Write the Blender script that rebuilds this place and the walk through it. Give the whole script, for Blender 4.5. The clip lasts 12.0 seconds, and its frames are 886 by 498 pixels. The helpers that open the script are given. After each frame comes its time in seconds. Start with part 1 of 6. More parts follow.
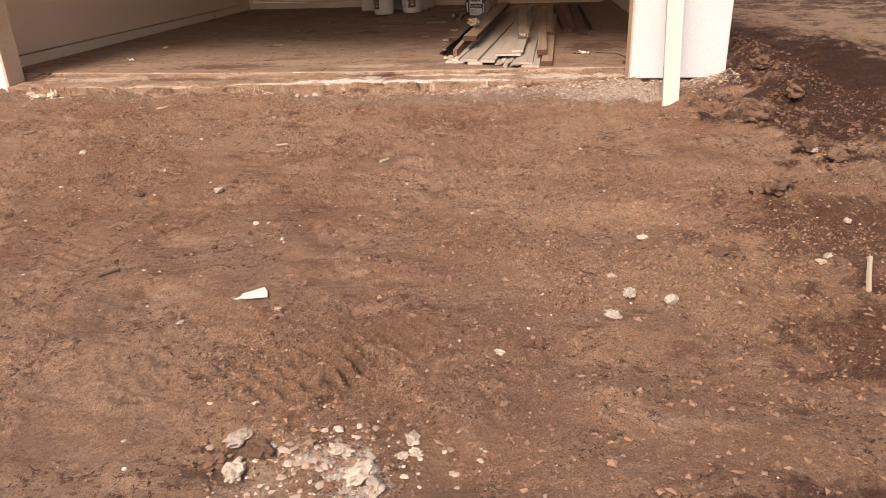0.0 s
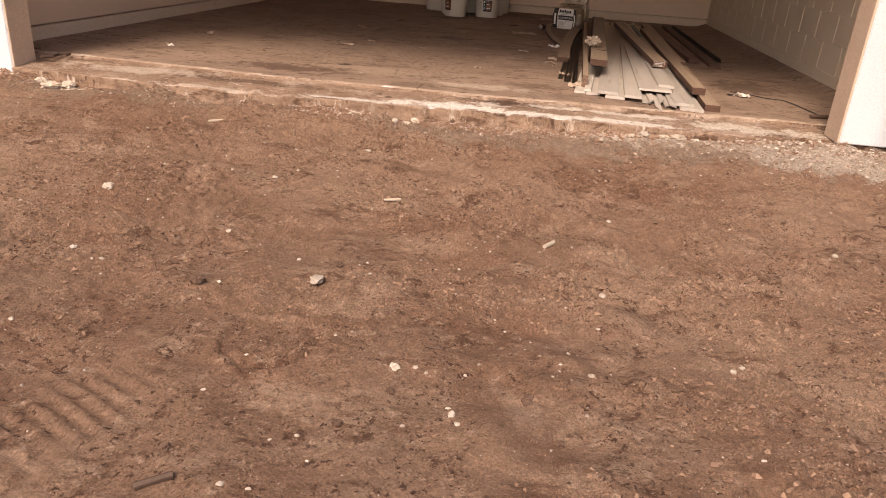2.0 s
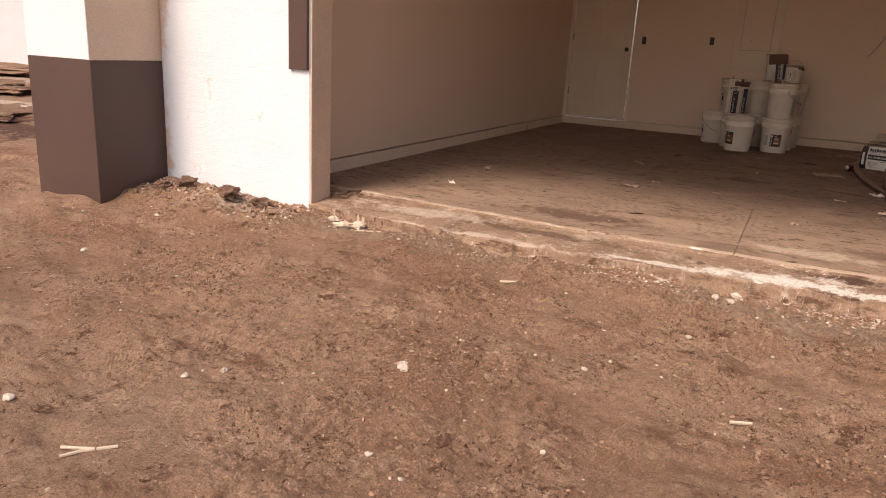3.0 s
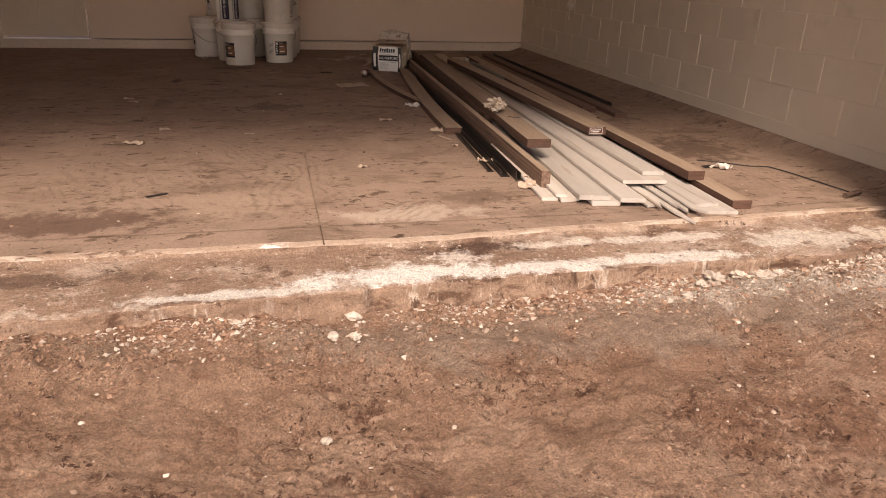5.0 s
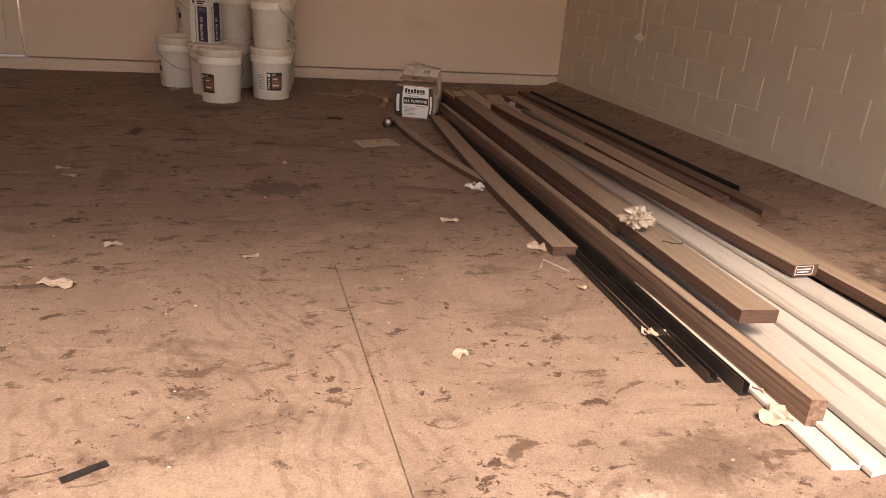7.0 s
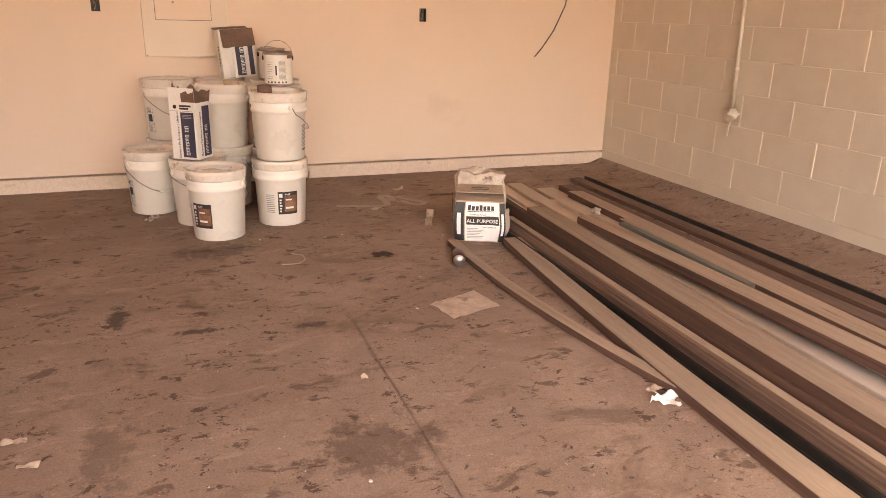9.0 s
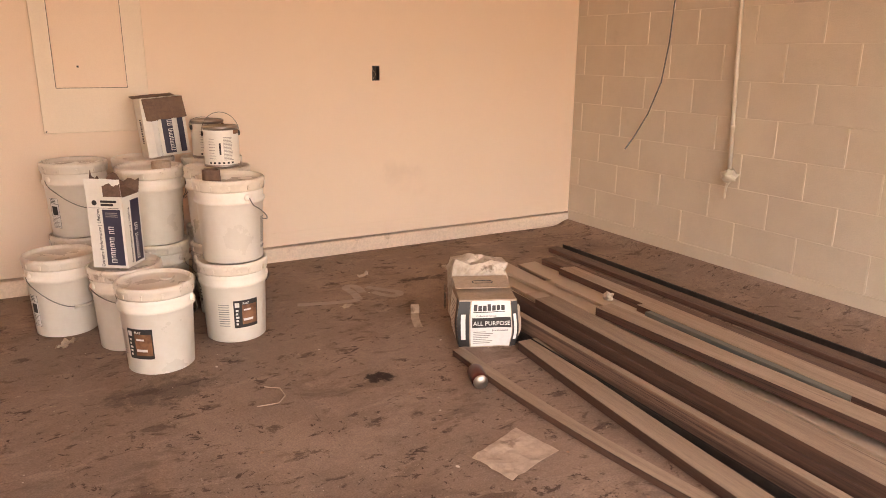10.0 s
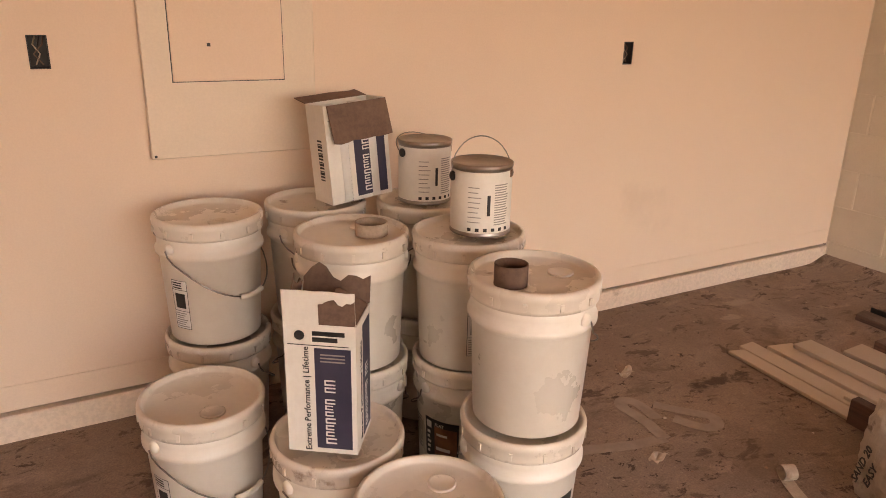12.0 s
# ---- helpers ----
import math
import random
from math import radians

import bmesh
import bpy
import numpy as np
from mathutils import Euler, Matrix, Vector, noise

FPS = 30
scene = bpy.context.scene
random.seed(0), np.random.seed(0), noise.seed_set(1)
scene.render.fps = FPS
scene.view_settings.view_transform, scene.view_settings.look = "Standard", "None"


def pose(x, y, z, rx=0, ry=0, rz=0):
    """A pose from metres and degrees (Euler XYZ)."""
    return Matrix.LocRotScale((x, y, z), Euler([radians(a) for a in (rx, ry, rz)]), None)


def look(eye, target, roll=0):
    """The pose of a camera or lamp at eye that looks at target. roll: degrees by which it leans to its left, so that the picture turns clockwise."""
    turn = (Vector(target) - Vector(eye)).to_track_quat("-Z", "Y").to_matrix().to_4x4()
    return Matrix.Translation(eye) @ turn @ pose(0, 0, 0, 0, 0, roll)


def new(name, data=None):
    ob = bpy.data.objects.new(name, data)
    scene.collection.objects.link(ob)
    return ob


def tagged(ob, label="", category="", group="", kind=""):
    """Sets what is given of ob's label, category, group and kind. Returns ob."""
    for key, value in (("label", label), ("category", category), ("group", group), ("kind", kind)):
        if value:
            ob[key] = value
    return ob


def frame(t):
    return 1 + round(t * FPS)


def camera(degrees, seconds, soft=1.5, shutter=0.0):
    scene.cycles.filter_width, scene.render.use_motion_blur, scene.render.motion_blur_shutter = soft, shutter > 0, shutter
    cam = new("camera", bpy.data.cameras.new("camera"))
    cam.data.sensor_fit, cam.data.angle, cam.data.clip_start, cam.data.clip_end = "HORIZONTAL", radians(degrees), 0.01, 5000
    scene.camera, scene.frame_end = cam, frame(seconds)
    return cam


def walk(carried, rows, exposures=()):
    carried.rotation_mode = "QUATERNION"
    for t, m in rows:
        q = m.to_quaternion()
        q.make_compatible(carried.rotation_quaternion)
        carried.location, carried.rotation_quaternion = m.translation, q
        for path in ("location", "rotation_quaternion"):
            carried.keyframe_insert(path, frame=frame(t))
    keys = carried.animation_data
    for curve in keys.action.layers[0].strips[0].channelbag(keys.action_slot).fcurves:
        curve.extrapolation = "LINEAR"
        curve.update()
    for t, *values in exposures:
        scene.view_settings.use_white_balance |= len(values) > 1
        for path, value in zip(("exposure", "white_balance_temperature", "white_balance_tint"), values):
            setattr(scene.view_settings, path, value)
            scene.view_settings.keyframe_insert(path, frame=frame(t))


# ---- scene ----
cam = camera(63.3, 12.0, soft=0.9)
PATH = [
    (0, (0.165, -0.982, 0.9), (-0.069, 0.842, 0.113), -1.9),
    (0.5, (0.077, -0.701, 0.84), (-0.088, 1.136, 0.066), -0.1),
    (1, (-0.155, -0.389, 0.836), (-0.251, 1.448, 0.05), 2.5),
    (1.5, (-0.445, -0.094, 0.842), (-0.526, 1.73, 0.026), 4.1),
    (2, (-0.715, 0.247, 0.821), (-0.936, 2.073, 0.035), 4.0),
    (2.5, (-1.074, 0.513, 0.885), (-1.634, 2.317, 0.229), 3.3),
    (3, (-1.252, 0.707, 0.932), (-2.087, 2.442, 0.389), 3.2),
    (3.5, (-1.349, 0.974, 0.881), (-2.013, 2.768, 0.297), 3.6),
    (3.7, (-1.389, 1.12, 0.871), (-1.847, 2.96, 0.233), 3.6),
    (5.3, (-1.61, 2.412, 0.909), (-1.089, 4.2, 0.182), 2.7),
    (5.5, (-1.604, 2.593, 0.887), (-1.046, 4.375, 0.172), 3.7),
    (6, (-1.614, 3.023, 0.92), (-1.0, 4.796, 0.227), 5.0),
    (6.5, (-1.695, 3.429, 0.948), (-1.092, 5.205, 0.252), 5.2),
    (7, (-1.763, 3.843, 0.974), (-1.221, 5.63, 0.257), 4.3),
    (7.5, (-1.904, 4.225, 1.047), (-1.402, 6.016, 0.313), 3.6),
    (7.7, (-1.908, 4.396, 1.039), (-1.413, 6.189, 0.305), 3.6),
    (9.3, (-2.113, 5.651, 1.2), (-1.348, 7.401, 0.604), 0.8),
    (9.5, (-2.148, 5.833, 1.218), (-1.321, 7.56, 0.638), 0.5),
    (10, (-2.214, 6.265, 1.265), (-1.263, 7.945, 0.743), 0.5),
    (10.5, (-2.196, 6.729, 1.272), (-1.219, 8.404, 0.784), 0.2),
    (11, (-2.242, 7.209, 1.298), (-1.261, 8.88, 0.801), -0.0),
    (11.5, (-2.3, 7.677, 1.286), (-1.343, 9.346, 0.739), 0.4),
    (12, (-2.436, 8.217, 1.311), (-1.517, 9.875, 0.674), 1.3),
]

EXPOSURES = [(0.0, 0.44, 8400, 21), (1.5, 0.46, 8400, 21), (2.5, 0.45, 8200, 21), (3.0, 0.45, 8100, 20), (3.7, 0.5, 8100, 20), (5.4, 0.66, 8000, 20),
             (6.5, 0.97, 8000, 20), (7.0, 1.36, 8100, 20), (7.7, 2.05, 8200, 20), (9.4, 3.12, 8000, 18), (12.0, 2.86, 8000, 18)]
walk(cam, [(t, look(eye, target, roll)) for t, eye, target, roll in PATH], EXPOSURES)

# ---- light: bright hazy sky, broad sun from behind the path and to its left ----
world = bpy.data.worlds.new("world")
scene.world = world
world.use_nodes = True
wn = world.node_tree
sky = wn.nodes.new("ShaderNodeTexSky")
sky.sky_type = "NISHITA"
sky.sun_disc = False
sky.sun_elevation, sky.sun_rotation = radians(49.5), radians(195)
sky.air_density, sky.dust_density = 1.0, 2.0
wn.nodes["Background"].inputs["Strength"].default_value = 0.15
wn.links.new(sky.outputs[0], wn.nodes["Background"].inputs["Color"])
sun = new("sun", bpy.data.lights.new("sun", "SUN"))
sun.data.energy, sun.data.angle, sun.data.color = 2.35, radians(19), (1.0, 0.94, 0.86)
sun.matrix_world = look((-2.4, -9.1, 11.0), (0, 0, 0))

# ---- materials ----
def mat(name, a, b, scale=3.0, rough=0.8, bump=0.15, fine=60.0, stain=None, stain_scale=1.2, stain_at=0.55, metal=0.0, vary=0.0, stretch=(1, 1, 1), thin=0.004, coat=0.0, dust=None):
    """Two-scale material: broad mix of a and b, fine grain, optional stains of a third colour and per-object variation."""
    m = bpy.data.materials.new(name)
    m.use_nodes = True
    n, l = m.node_tree.nodes, m.node_tree.links
    bsdf = n["Principled BSDF"]
    bsdf.inputs["Metallic"].default_value = metal
    bsdf.inputs["Coat Weight"].default_value = coat
    co = n.new("ShaderNodeTexCoord")
    mp = n.new("ShaderNodeMapping")
    mp.inputs["Scale"].default_value = stretch
    l.new(co.outputs["Object"], mp.inputs["Vector"])
    vec = mp.outputs["Vector"]
    if vary:
        oi = n.new("ShaderNodeObjectInfo")
        ad = n.new("ShaderNodeVectorMath")
        ad.operation = "ADD"
        mu = n.new("ShaderNodeMath")
        mu.operation, mu.inputs[1].default_value = "MULTIPLY", 37.0
        l.new(oi.outputs["Random"], mu.inputs[0])
        l.new(mp.outputs["Vector"], ad.inputs[0])
        l.new(mu.outputs[0], ad.inputs[1])
        vec = ad.outputs[0]

    def nz(sc, detail=6.0, rgh=0.6):
        t = n.new("ShaderNodeTexNoise")
        t.inputs["Scale"].default_value, t.inputs["Detail"].default_value, t.inputs["Roughness"].default_value = sc, detail, rgh
        l.new(vec, t.inputs["Vector"])
        return t.outputs["Fac"]

    def ramp(src, lo, hi):
        r = n.new("ShaderNodeMapRange")
        r.interpolation_type = "SMOOTHSTEP"
        r.inputs["From Min"].default_value, r.inputs["From Max"].default_value = lo, hi
        l.new(src, r.inputs["Value"])
        return r.outputs["Result"]

    def mix(f, c1, c2, mode="MIX"):
        x = n.new("ShaderNodeMix")
        x.data_type, x.blend_type = "RGBA", mode
        for sock, v in ((x.inputs["Factor"], f), (x.inputs["A"], c1), (x.inputs["B"], c2)):
            if isinstance(v, bpy.types.NodeSocket):
                l.new(v, sock)
            elif isinstance(v, (int, float)):
                sock.default_value = v
            else:
                sock.default_value = (*v, 1)
        return x.outputs["Result"]

    broad, grain = nz(scale), nz(fine, 4.0, 0.7)
    col = mix(ramp(broad, 0.3, 0.7), a, b)
    col = mix(0.25 if rough > 0.72 else 0.08, col, mix(ramp(grain, 0.35, 0.65), tuple(0.7 * v for v in a), tuple(min(0.9, 1.2 * v) for v in b)))
    if stain:
        col = mix(ramp(nz(stain_scale, 8.0, 0.65), stain_at, stain_at + 0.12), col, stain)
    if dust:
        sp = n.new("ShaderNodeSeparateXYZ")
        l.new(co.outputs["Object"], sp.inputs[0])
        ad2 = n.new("ShaderNodeMath")
        ad2.operation = "MULTIPLY_ADD"
        l.new(nz(1.5, 8.0, 0.7), ad2.inputs[0])
        ad2.inputs[1].default_value = 3.0
        l.new(sp.outputs[1], ad2.inputs[2])
        col = mix(ramp(ad2.outputs[0], 0.4, 2.2), col, dust)
    if vary:
        hs = n.new("ShaderNodeHueSaturation")
        mr = n.new("ShaderNodeMapRange")
        mr.inputs["To Min"].default_value, mr.inputs["To Max"].default_value = 1 - vary, 1 + vary
        l.new(oi.outputs["Random"], mr.inputs["Value"])
        l.new(mr.outputs["Result"], hs.inputs["Value"])
        l.new(col, hs.inputs["Color"])
        col = hs.outputs["Color"]
    l.new(col, bsdf.inputs["Base Color"])
    rr = n.new("ShaderNodeMapRange")
    rr.inputs["To Min"].default_value, rr.inputs["To Max"].default_value = max(0.03, rough - 0.1), min(1, rough + 0.1)
    l.new(broad, rr.inputs["Value"])
    l.new(rr.outputs["Result"], bsdf.inputs["Roughness"])
    if bump:
        bp = n.new("ShaderNodeBump")
        bp.inputs["Strength"].default_value, bp.inputs["Distance"].default_value = bump, thin
        l.new(grain, bp.inputs["Height"])
        l.new(bp.outputs["Normal"], bsdf.inputs["Normal"])
    return m


def surface(name, layers, rough=0.9, bumps=((60, 0.006, 0.6),), specks=(), patches=(), bands=(), scuffs=(), grit=0.38, lumps=0.0):
    """Layered ground material. layers: (scale, lo, hi, colour, stretch); specks: (scale, size, colour, share); patches:
    (x, y, rx, ry, colour, strength);
    bands: (axis, from, to, colour, strength), a colour that sets in along an axis, broken up by noise;
    scuffs: (x, y, r0, r1, mx, my, mr, ms, colour), arcs about (x, y) from tyres, shown round (mx, my)."""
    mt = bpy.data.materials.new(name)
    mt.use_nodes = True
    n, l = mt.node_tree.nodes, mt.node_tree.links
    bsdf = n["Principled BSDF"]
    bsdf.inputs["Specular IOR Level"].default_value = 0.25
    co = n.new("ShaderNodeTexCoord").outputs["Object"]

    def scaled(s):
        mp = n.new("ShaderNodeMapping")
        mp.inputs["Scale"].default_value = s
        l.new(co, mp.inputs["Vector"])
        return mp.outputs["Vector"]

    def nz(vec, sc, det=7.0, rg=0.62, warp=0.0):
        t = n.new("ShaderNodeTexNoise")
        t.inputs["Scale"].default_value, t.inputs["Detail"].default_value, t.inputs["Roughness"].default_value, t.inputs["Distortion"].default_value = sc, det, rg, warp
        l.new(vec, t.inputs["Vector"])
        return t.outputs["Fac"]

    def rng(src, a, b, c=0.0, d=1.0, smooth=True):
        r = n.new("ShaderNodeMapRange")
        r.interpolation_type = "SMOOTHSTEP" if smooth else "LINEAR"
        for k, v in (("From Min", a), ("From Max", b), ("To Min", c), ("To Max", d)):
            r.inputs[k].default_value = v
        l.new(src, r.inputs["Value"])
        return r.outputs["Result"]

    def mixc(f, a, b):
        x = n.new("ShaderNodeMix")
        x.data_type = "RGBA"
        for sock, v in ((x.inputs["Factor"], f), (x.inputs["A"], a), (x.inputs["B"], b)):
            if isinstance(v, bpy.types.NodeSocket):
                l.new(v, sock)
            else:
                sock.default_value = (*v, 1)
        return x.outputs["Result"]

    def mul(a, b):
        x = n.new("ShaderNodeMath")
        x.operation = "MULTIPLY"
        for sock, v in zip(x.inputs, (a, b)):
            if isinstance(v, bpy.types.NodeSocket):
                l.new(v, sock)
            else:
                sock.default_value = v
        return x.outputs[0]

    sep = n.new("ShaderNodeSeparateXYZ")
    l.new(co, sep.inputs[0])
    trampled = rng(nz(co, 3.6, 6.0, 0.62, 0.6), 0.42, 0.56)
    col = None
    for k, (sc, lo, hi, c, st) in enumerate(layers):
        if col is None:
            col = mixc(rng(nz(co, sc), lo, hi), c[0], c[1])
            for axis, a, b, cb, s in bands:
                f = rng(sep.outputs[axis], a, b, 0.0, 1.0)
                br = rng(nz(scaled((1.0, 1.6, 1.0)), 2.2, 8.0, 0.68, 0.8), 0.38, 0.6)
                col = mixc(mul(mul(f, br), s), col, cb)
        else:
            f = rng(nz(scaled(st), sc, 11.0, 0.7, 0.5), lo, hi)
            col = mixc(mul(f, trampled) if sc >= 9 else f, col, c)
    for x, y, rx, ry, c, s in patches:
        mp = n.new("ShaderNodeMapping")
        mp.inputs["Location"].default_value = (-x / rx, -y / ry, 0)
        mp.inputs["Scale"].default_value = (1 / rx, 1 / ry, 0)
        l.new(co, mp.inputs["Vector"])
        ln = n.new("ShaderNodeVectorMath")
        ln.operation = "LENGTH"
        l.new(mp.outputs["Vector"], ln.inputs[0])
        ad = n.new("ShaderNodeMath")
        ad.operation = "ADD"
        l.new(ln.outputs["Value"], ad.inputs[0])
        l.new(rng(nz(co, 5.0 / max(rx, ry) ** 0.5, 11.0, 0.72), 0.2, 0.8, -1.3, 1.3, False), ad.inputs[1])
        col = mixc(mul(rng(ad.outputs[0], 1.1, 0.5), s), col, c)
    def dist(x, y, rx, ry):
        mp = n.new("ShaderNodeMapping")
        mp.inputs["Location"].default_value = (-x / rx, -y / ry, 0)
        mp.inputs["Scale"].default_value = (1 / rx, 1 / ry, 0)
        l.new(co, mp.inputs["Vector"])
        ln = n.new("ShaderNodeVectorMath")
        ln.operation = "LENGTH"
        l.new(mp.outputs["Vector"], ln.inputs[0])
        return ln.outputs["Value"]

    for x, y, r0, r1, mx, my, mr, ms, c in scuffs:
        wob = n.new("ShaderNodeMath")
        wob.operation = "ADD"
        l.new(dist(x, y, 1, 1), wob.inputs[0])
        l.new(rng(nz(co, 2.2, 3.0, 0.5), 0.2, 0.8, -0.12, 0.12, False), wob.inputs[1])
        d = wob.outputs[0]
        si = n.new("ShaderNodeMath")
        si.operation = "SINE"
        l.new(mul(d, 120.0), si.inputs[0])
        ring = mul(rng(d, r0, r0 + 0.08), rng(d, r1, r1 - 0.08))
        f = mul(mul(rng(si.outputs[0], 0.1, 0.8), ring), mul(rng(dist(mx, my, mr, ms), 1.0, 0.5), rng(nz(co, 7.0, 9.0, 0.7), 0.42, 0.58)))
        col = mixc(mul(f, 0.34), col, c)
    for sc, size, c, share in specks:
        v = n.new("ShaderNodeTexVoronoi")
        v.inputs["Scale"].default_value = sc
        l.new(co, v.inputs["Vector"])
        s2 = n.new("ShaderNodeSeparateColor")
        l.new(v.outputs["Color"], s2.inputs[0])
        col = mixc(mul(mul(rng(v.outputs["Distance"], size, size * 0.6), rng(s2.outputs[0], 1 - share, 1 - share + 0.02)), trampled), col, c)
    grain = nz(co, 160, 3.0, 0.7)
    hs = n.new("ShaderNodeHueSaturation")
    l.new(rng(grain, 0.25, 0.75, 1 - grit, 1 + grit, False), hs.inputs["Value"])
    l.new(col, hs.inputs["Color"])
    col = hs.outputs["Color"]
    if lumps:
        hs = n.new("ShaderNodeHueSaturation")
        l.new(rng(nz(co, 42, 6.0, 0.78, 0.4), 0.3, 0.7, 1 - lumps, 1 + lumps, False), hs.inputs["Value"])
        l.new(col, hs.inputs["Color"])
        col = hs.outputs["Color"]
    l.new(col, bsdf.inputs["Base Color"])
    l.new(rng(nz(co, 3.0), 0.2, 0.8, rough - 0.12, min(1.0, rough + 0.08), False), bsdf.inputs["Roughness"])
    last = None
    for sc, dist, strength in bumps:
        bp = n.new("ShaderNodeBump")
        bp.inputs["Strength"].default_value, bp.inputs["Distance"].default_value = strength, dist
        l.new(nz(co, sc, 6.0, 0.7), bp.inputs["Height"])
        if last:
            l.new(last, bp.inputs["Normal"])
        last = bp.outputs["Normal"]
    l.new(last, bsdf.inputs["Normal"])
    return mt


ONE = (1, 1, 1)
DIRT = surface("dirt", (
    (0.8, 0.35, 0.65, ((0.34, 0.196, 0.128), (0.455, 0.292, 0.2)), ONE),
    (1.5, 0.5, 0.68, (0.29, 0.157, 0.1), (0.6, 1.3, 1)),
    (4.2, 0.5, 0.66, (0.49, 0.322, 0.225), (0.7, 1.2, 1)),
    (7.0, 0.54, 0.68, (0.25, 0.135, 0.087), (0.8, 1.2, 1)),
    (13, 0.54, 0.64, (0.18, 0.093, 0.06), ONE),
    (27, 0.54, 0.63, (0.52, 0.35, 0.25), ONE),
    (55, 0.55, 0.61, (0.12, 0.062, 0.041), ONE)), 0.95,
    ((9, 0.08, 0.6), (26, 0.045, 0.8), (70, 0.02, 0.9), (150, 0.008, 0.9)),
    ((34, 0.1, (0.66, 0.53, 0.42), 0.06), (70, 0.2, (0.1, 0.05, 0.034), 0.16), (105, 0.2, (0.6, 0.48, 0.38), 0.1)),
    ((0.62, 2.05, 0.32, 0.18, (0.5, 0.31, 0.21), 0.8), (0.95, 1.55, 0.4, 0.2, (0.5, 0.32, 0.2), 0.7), (0.85, 1.2, 0.5, 0.25, (0.42, 0.26, 0.16), 0.6), (1.25, 0.95, 0.35, 0.35, (0.12, 0.05, 0.034), 0.75), (0.8, 0.15, 0.3, 0.2, (0.11, 0.05, 0.035), 0.8), (1.5, 1.75, 0.6, 0.5, (0.12, 0.055, 0.038), 0.75),
     (-0.22, 0.25, 0.075, 0.07, (0.8, 0.74, 0.66), 0.95), (-0.31, 0.315, 0.075, 0.03, (0.76, 0.69, 0.6), 0.85), (-0.225, 0.33, 0.05, 0.04, (0.72, 0.63, 0.54), 0.8), (-0.45, 0.25, 0.1, 0.09, (0.5, 0.38, 0.29), 0.6), (-0.56, 0.3, 0.1, 0.1, (0.12, 0.065, 0.046), 0.6),
     (2.6, 5.2, 1.3, 2.2, (0.07, 0.034, 0.024), 1.0), (4.1, 7.6, 1.1, 3.4, (0.4, 0.28, 0.19), 0.9), (1.95, 2.6, 0.3, 0.5, (0.36, 0.25, 0.17), 0.7), (2.0, 3.9, 0.7, 1.4, (0.085, 0.042, 0.03), 1.0), (7.5, 13.0, 5.0, 7.0, (0.12, 0.062, 0.043), 0.9), (6.4, 9.0, 1.7, 4.0, (0.09, 0.045, 0.031), 0.95), (5.6, 13.0, 3.0, 3.0, (0.1, 0.05, 0.035), 0.9), (5.0, 8.6, 0.2, 1.6, (0.62, 0.48, 0.36), 0.9),
     (-0.2, 3.95, 1.4, 0.2, (0.42, 0.33, 0.26), 0.5), (0.75, 3.98, 0.6, 0.2, (0.62, 0.53, 0.45), 0.75), (-0.1, 4.1, 0.45, 0.12, (0.66, 0.57, 0.48), 0.7), (-3.0, 4.0, 1.2, 0.14, (0.36, 0.26, 0.19), 0.6), (-4.3, 4.08, 0.6, 0.12, (0.62, 0.53, 0.45), 0.65), (-14, 12, 5, 4, (0.6, 0.46, 0.34), 0.9), (-10.2, 6.5, 1.2, 0.45, (0.66, 0.52, 0.4), 0.95), (-13.2, 8.5, 2.2, 0.7, (0.6, 0.46, 0.34), 0.9), (-8.2, 5.2, 1.4, 0.5, (0.12, 0.06, 0.042), 0.9), (7.5, 15, 3.5, 3.0, (0.12, 0.06, 0.042), 0.8), (2.2, 6.8, 0.6, 1.6, (0.12, 0.06, 0.042), 0.8)), grit=0.4, lumps=0.26)
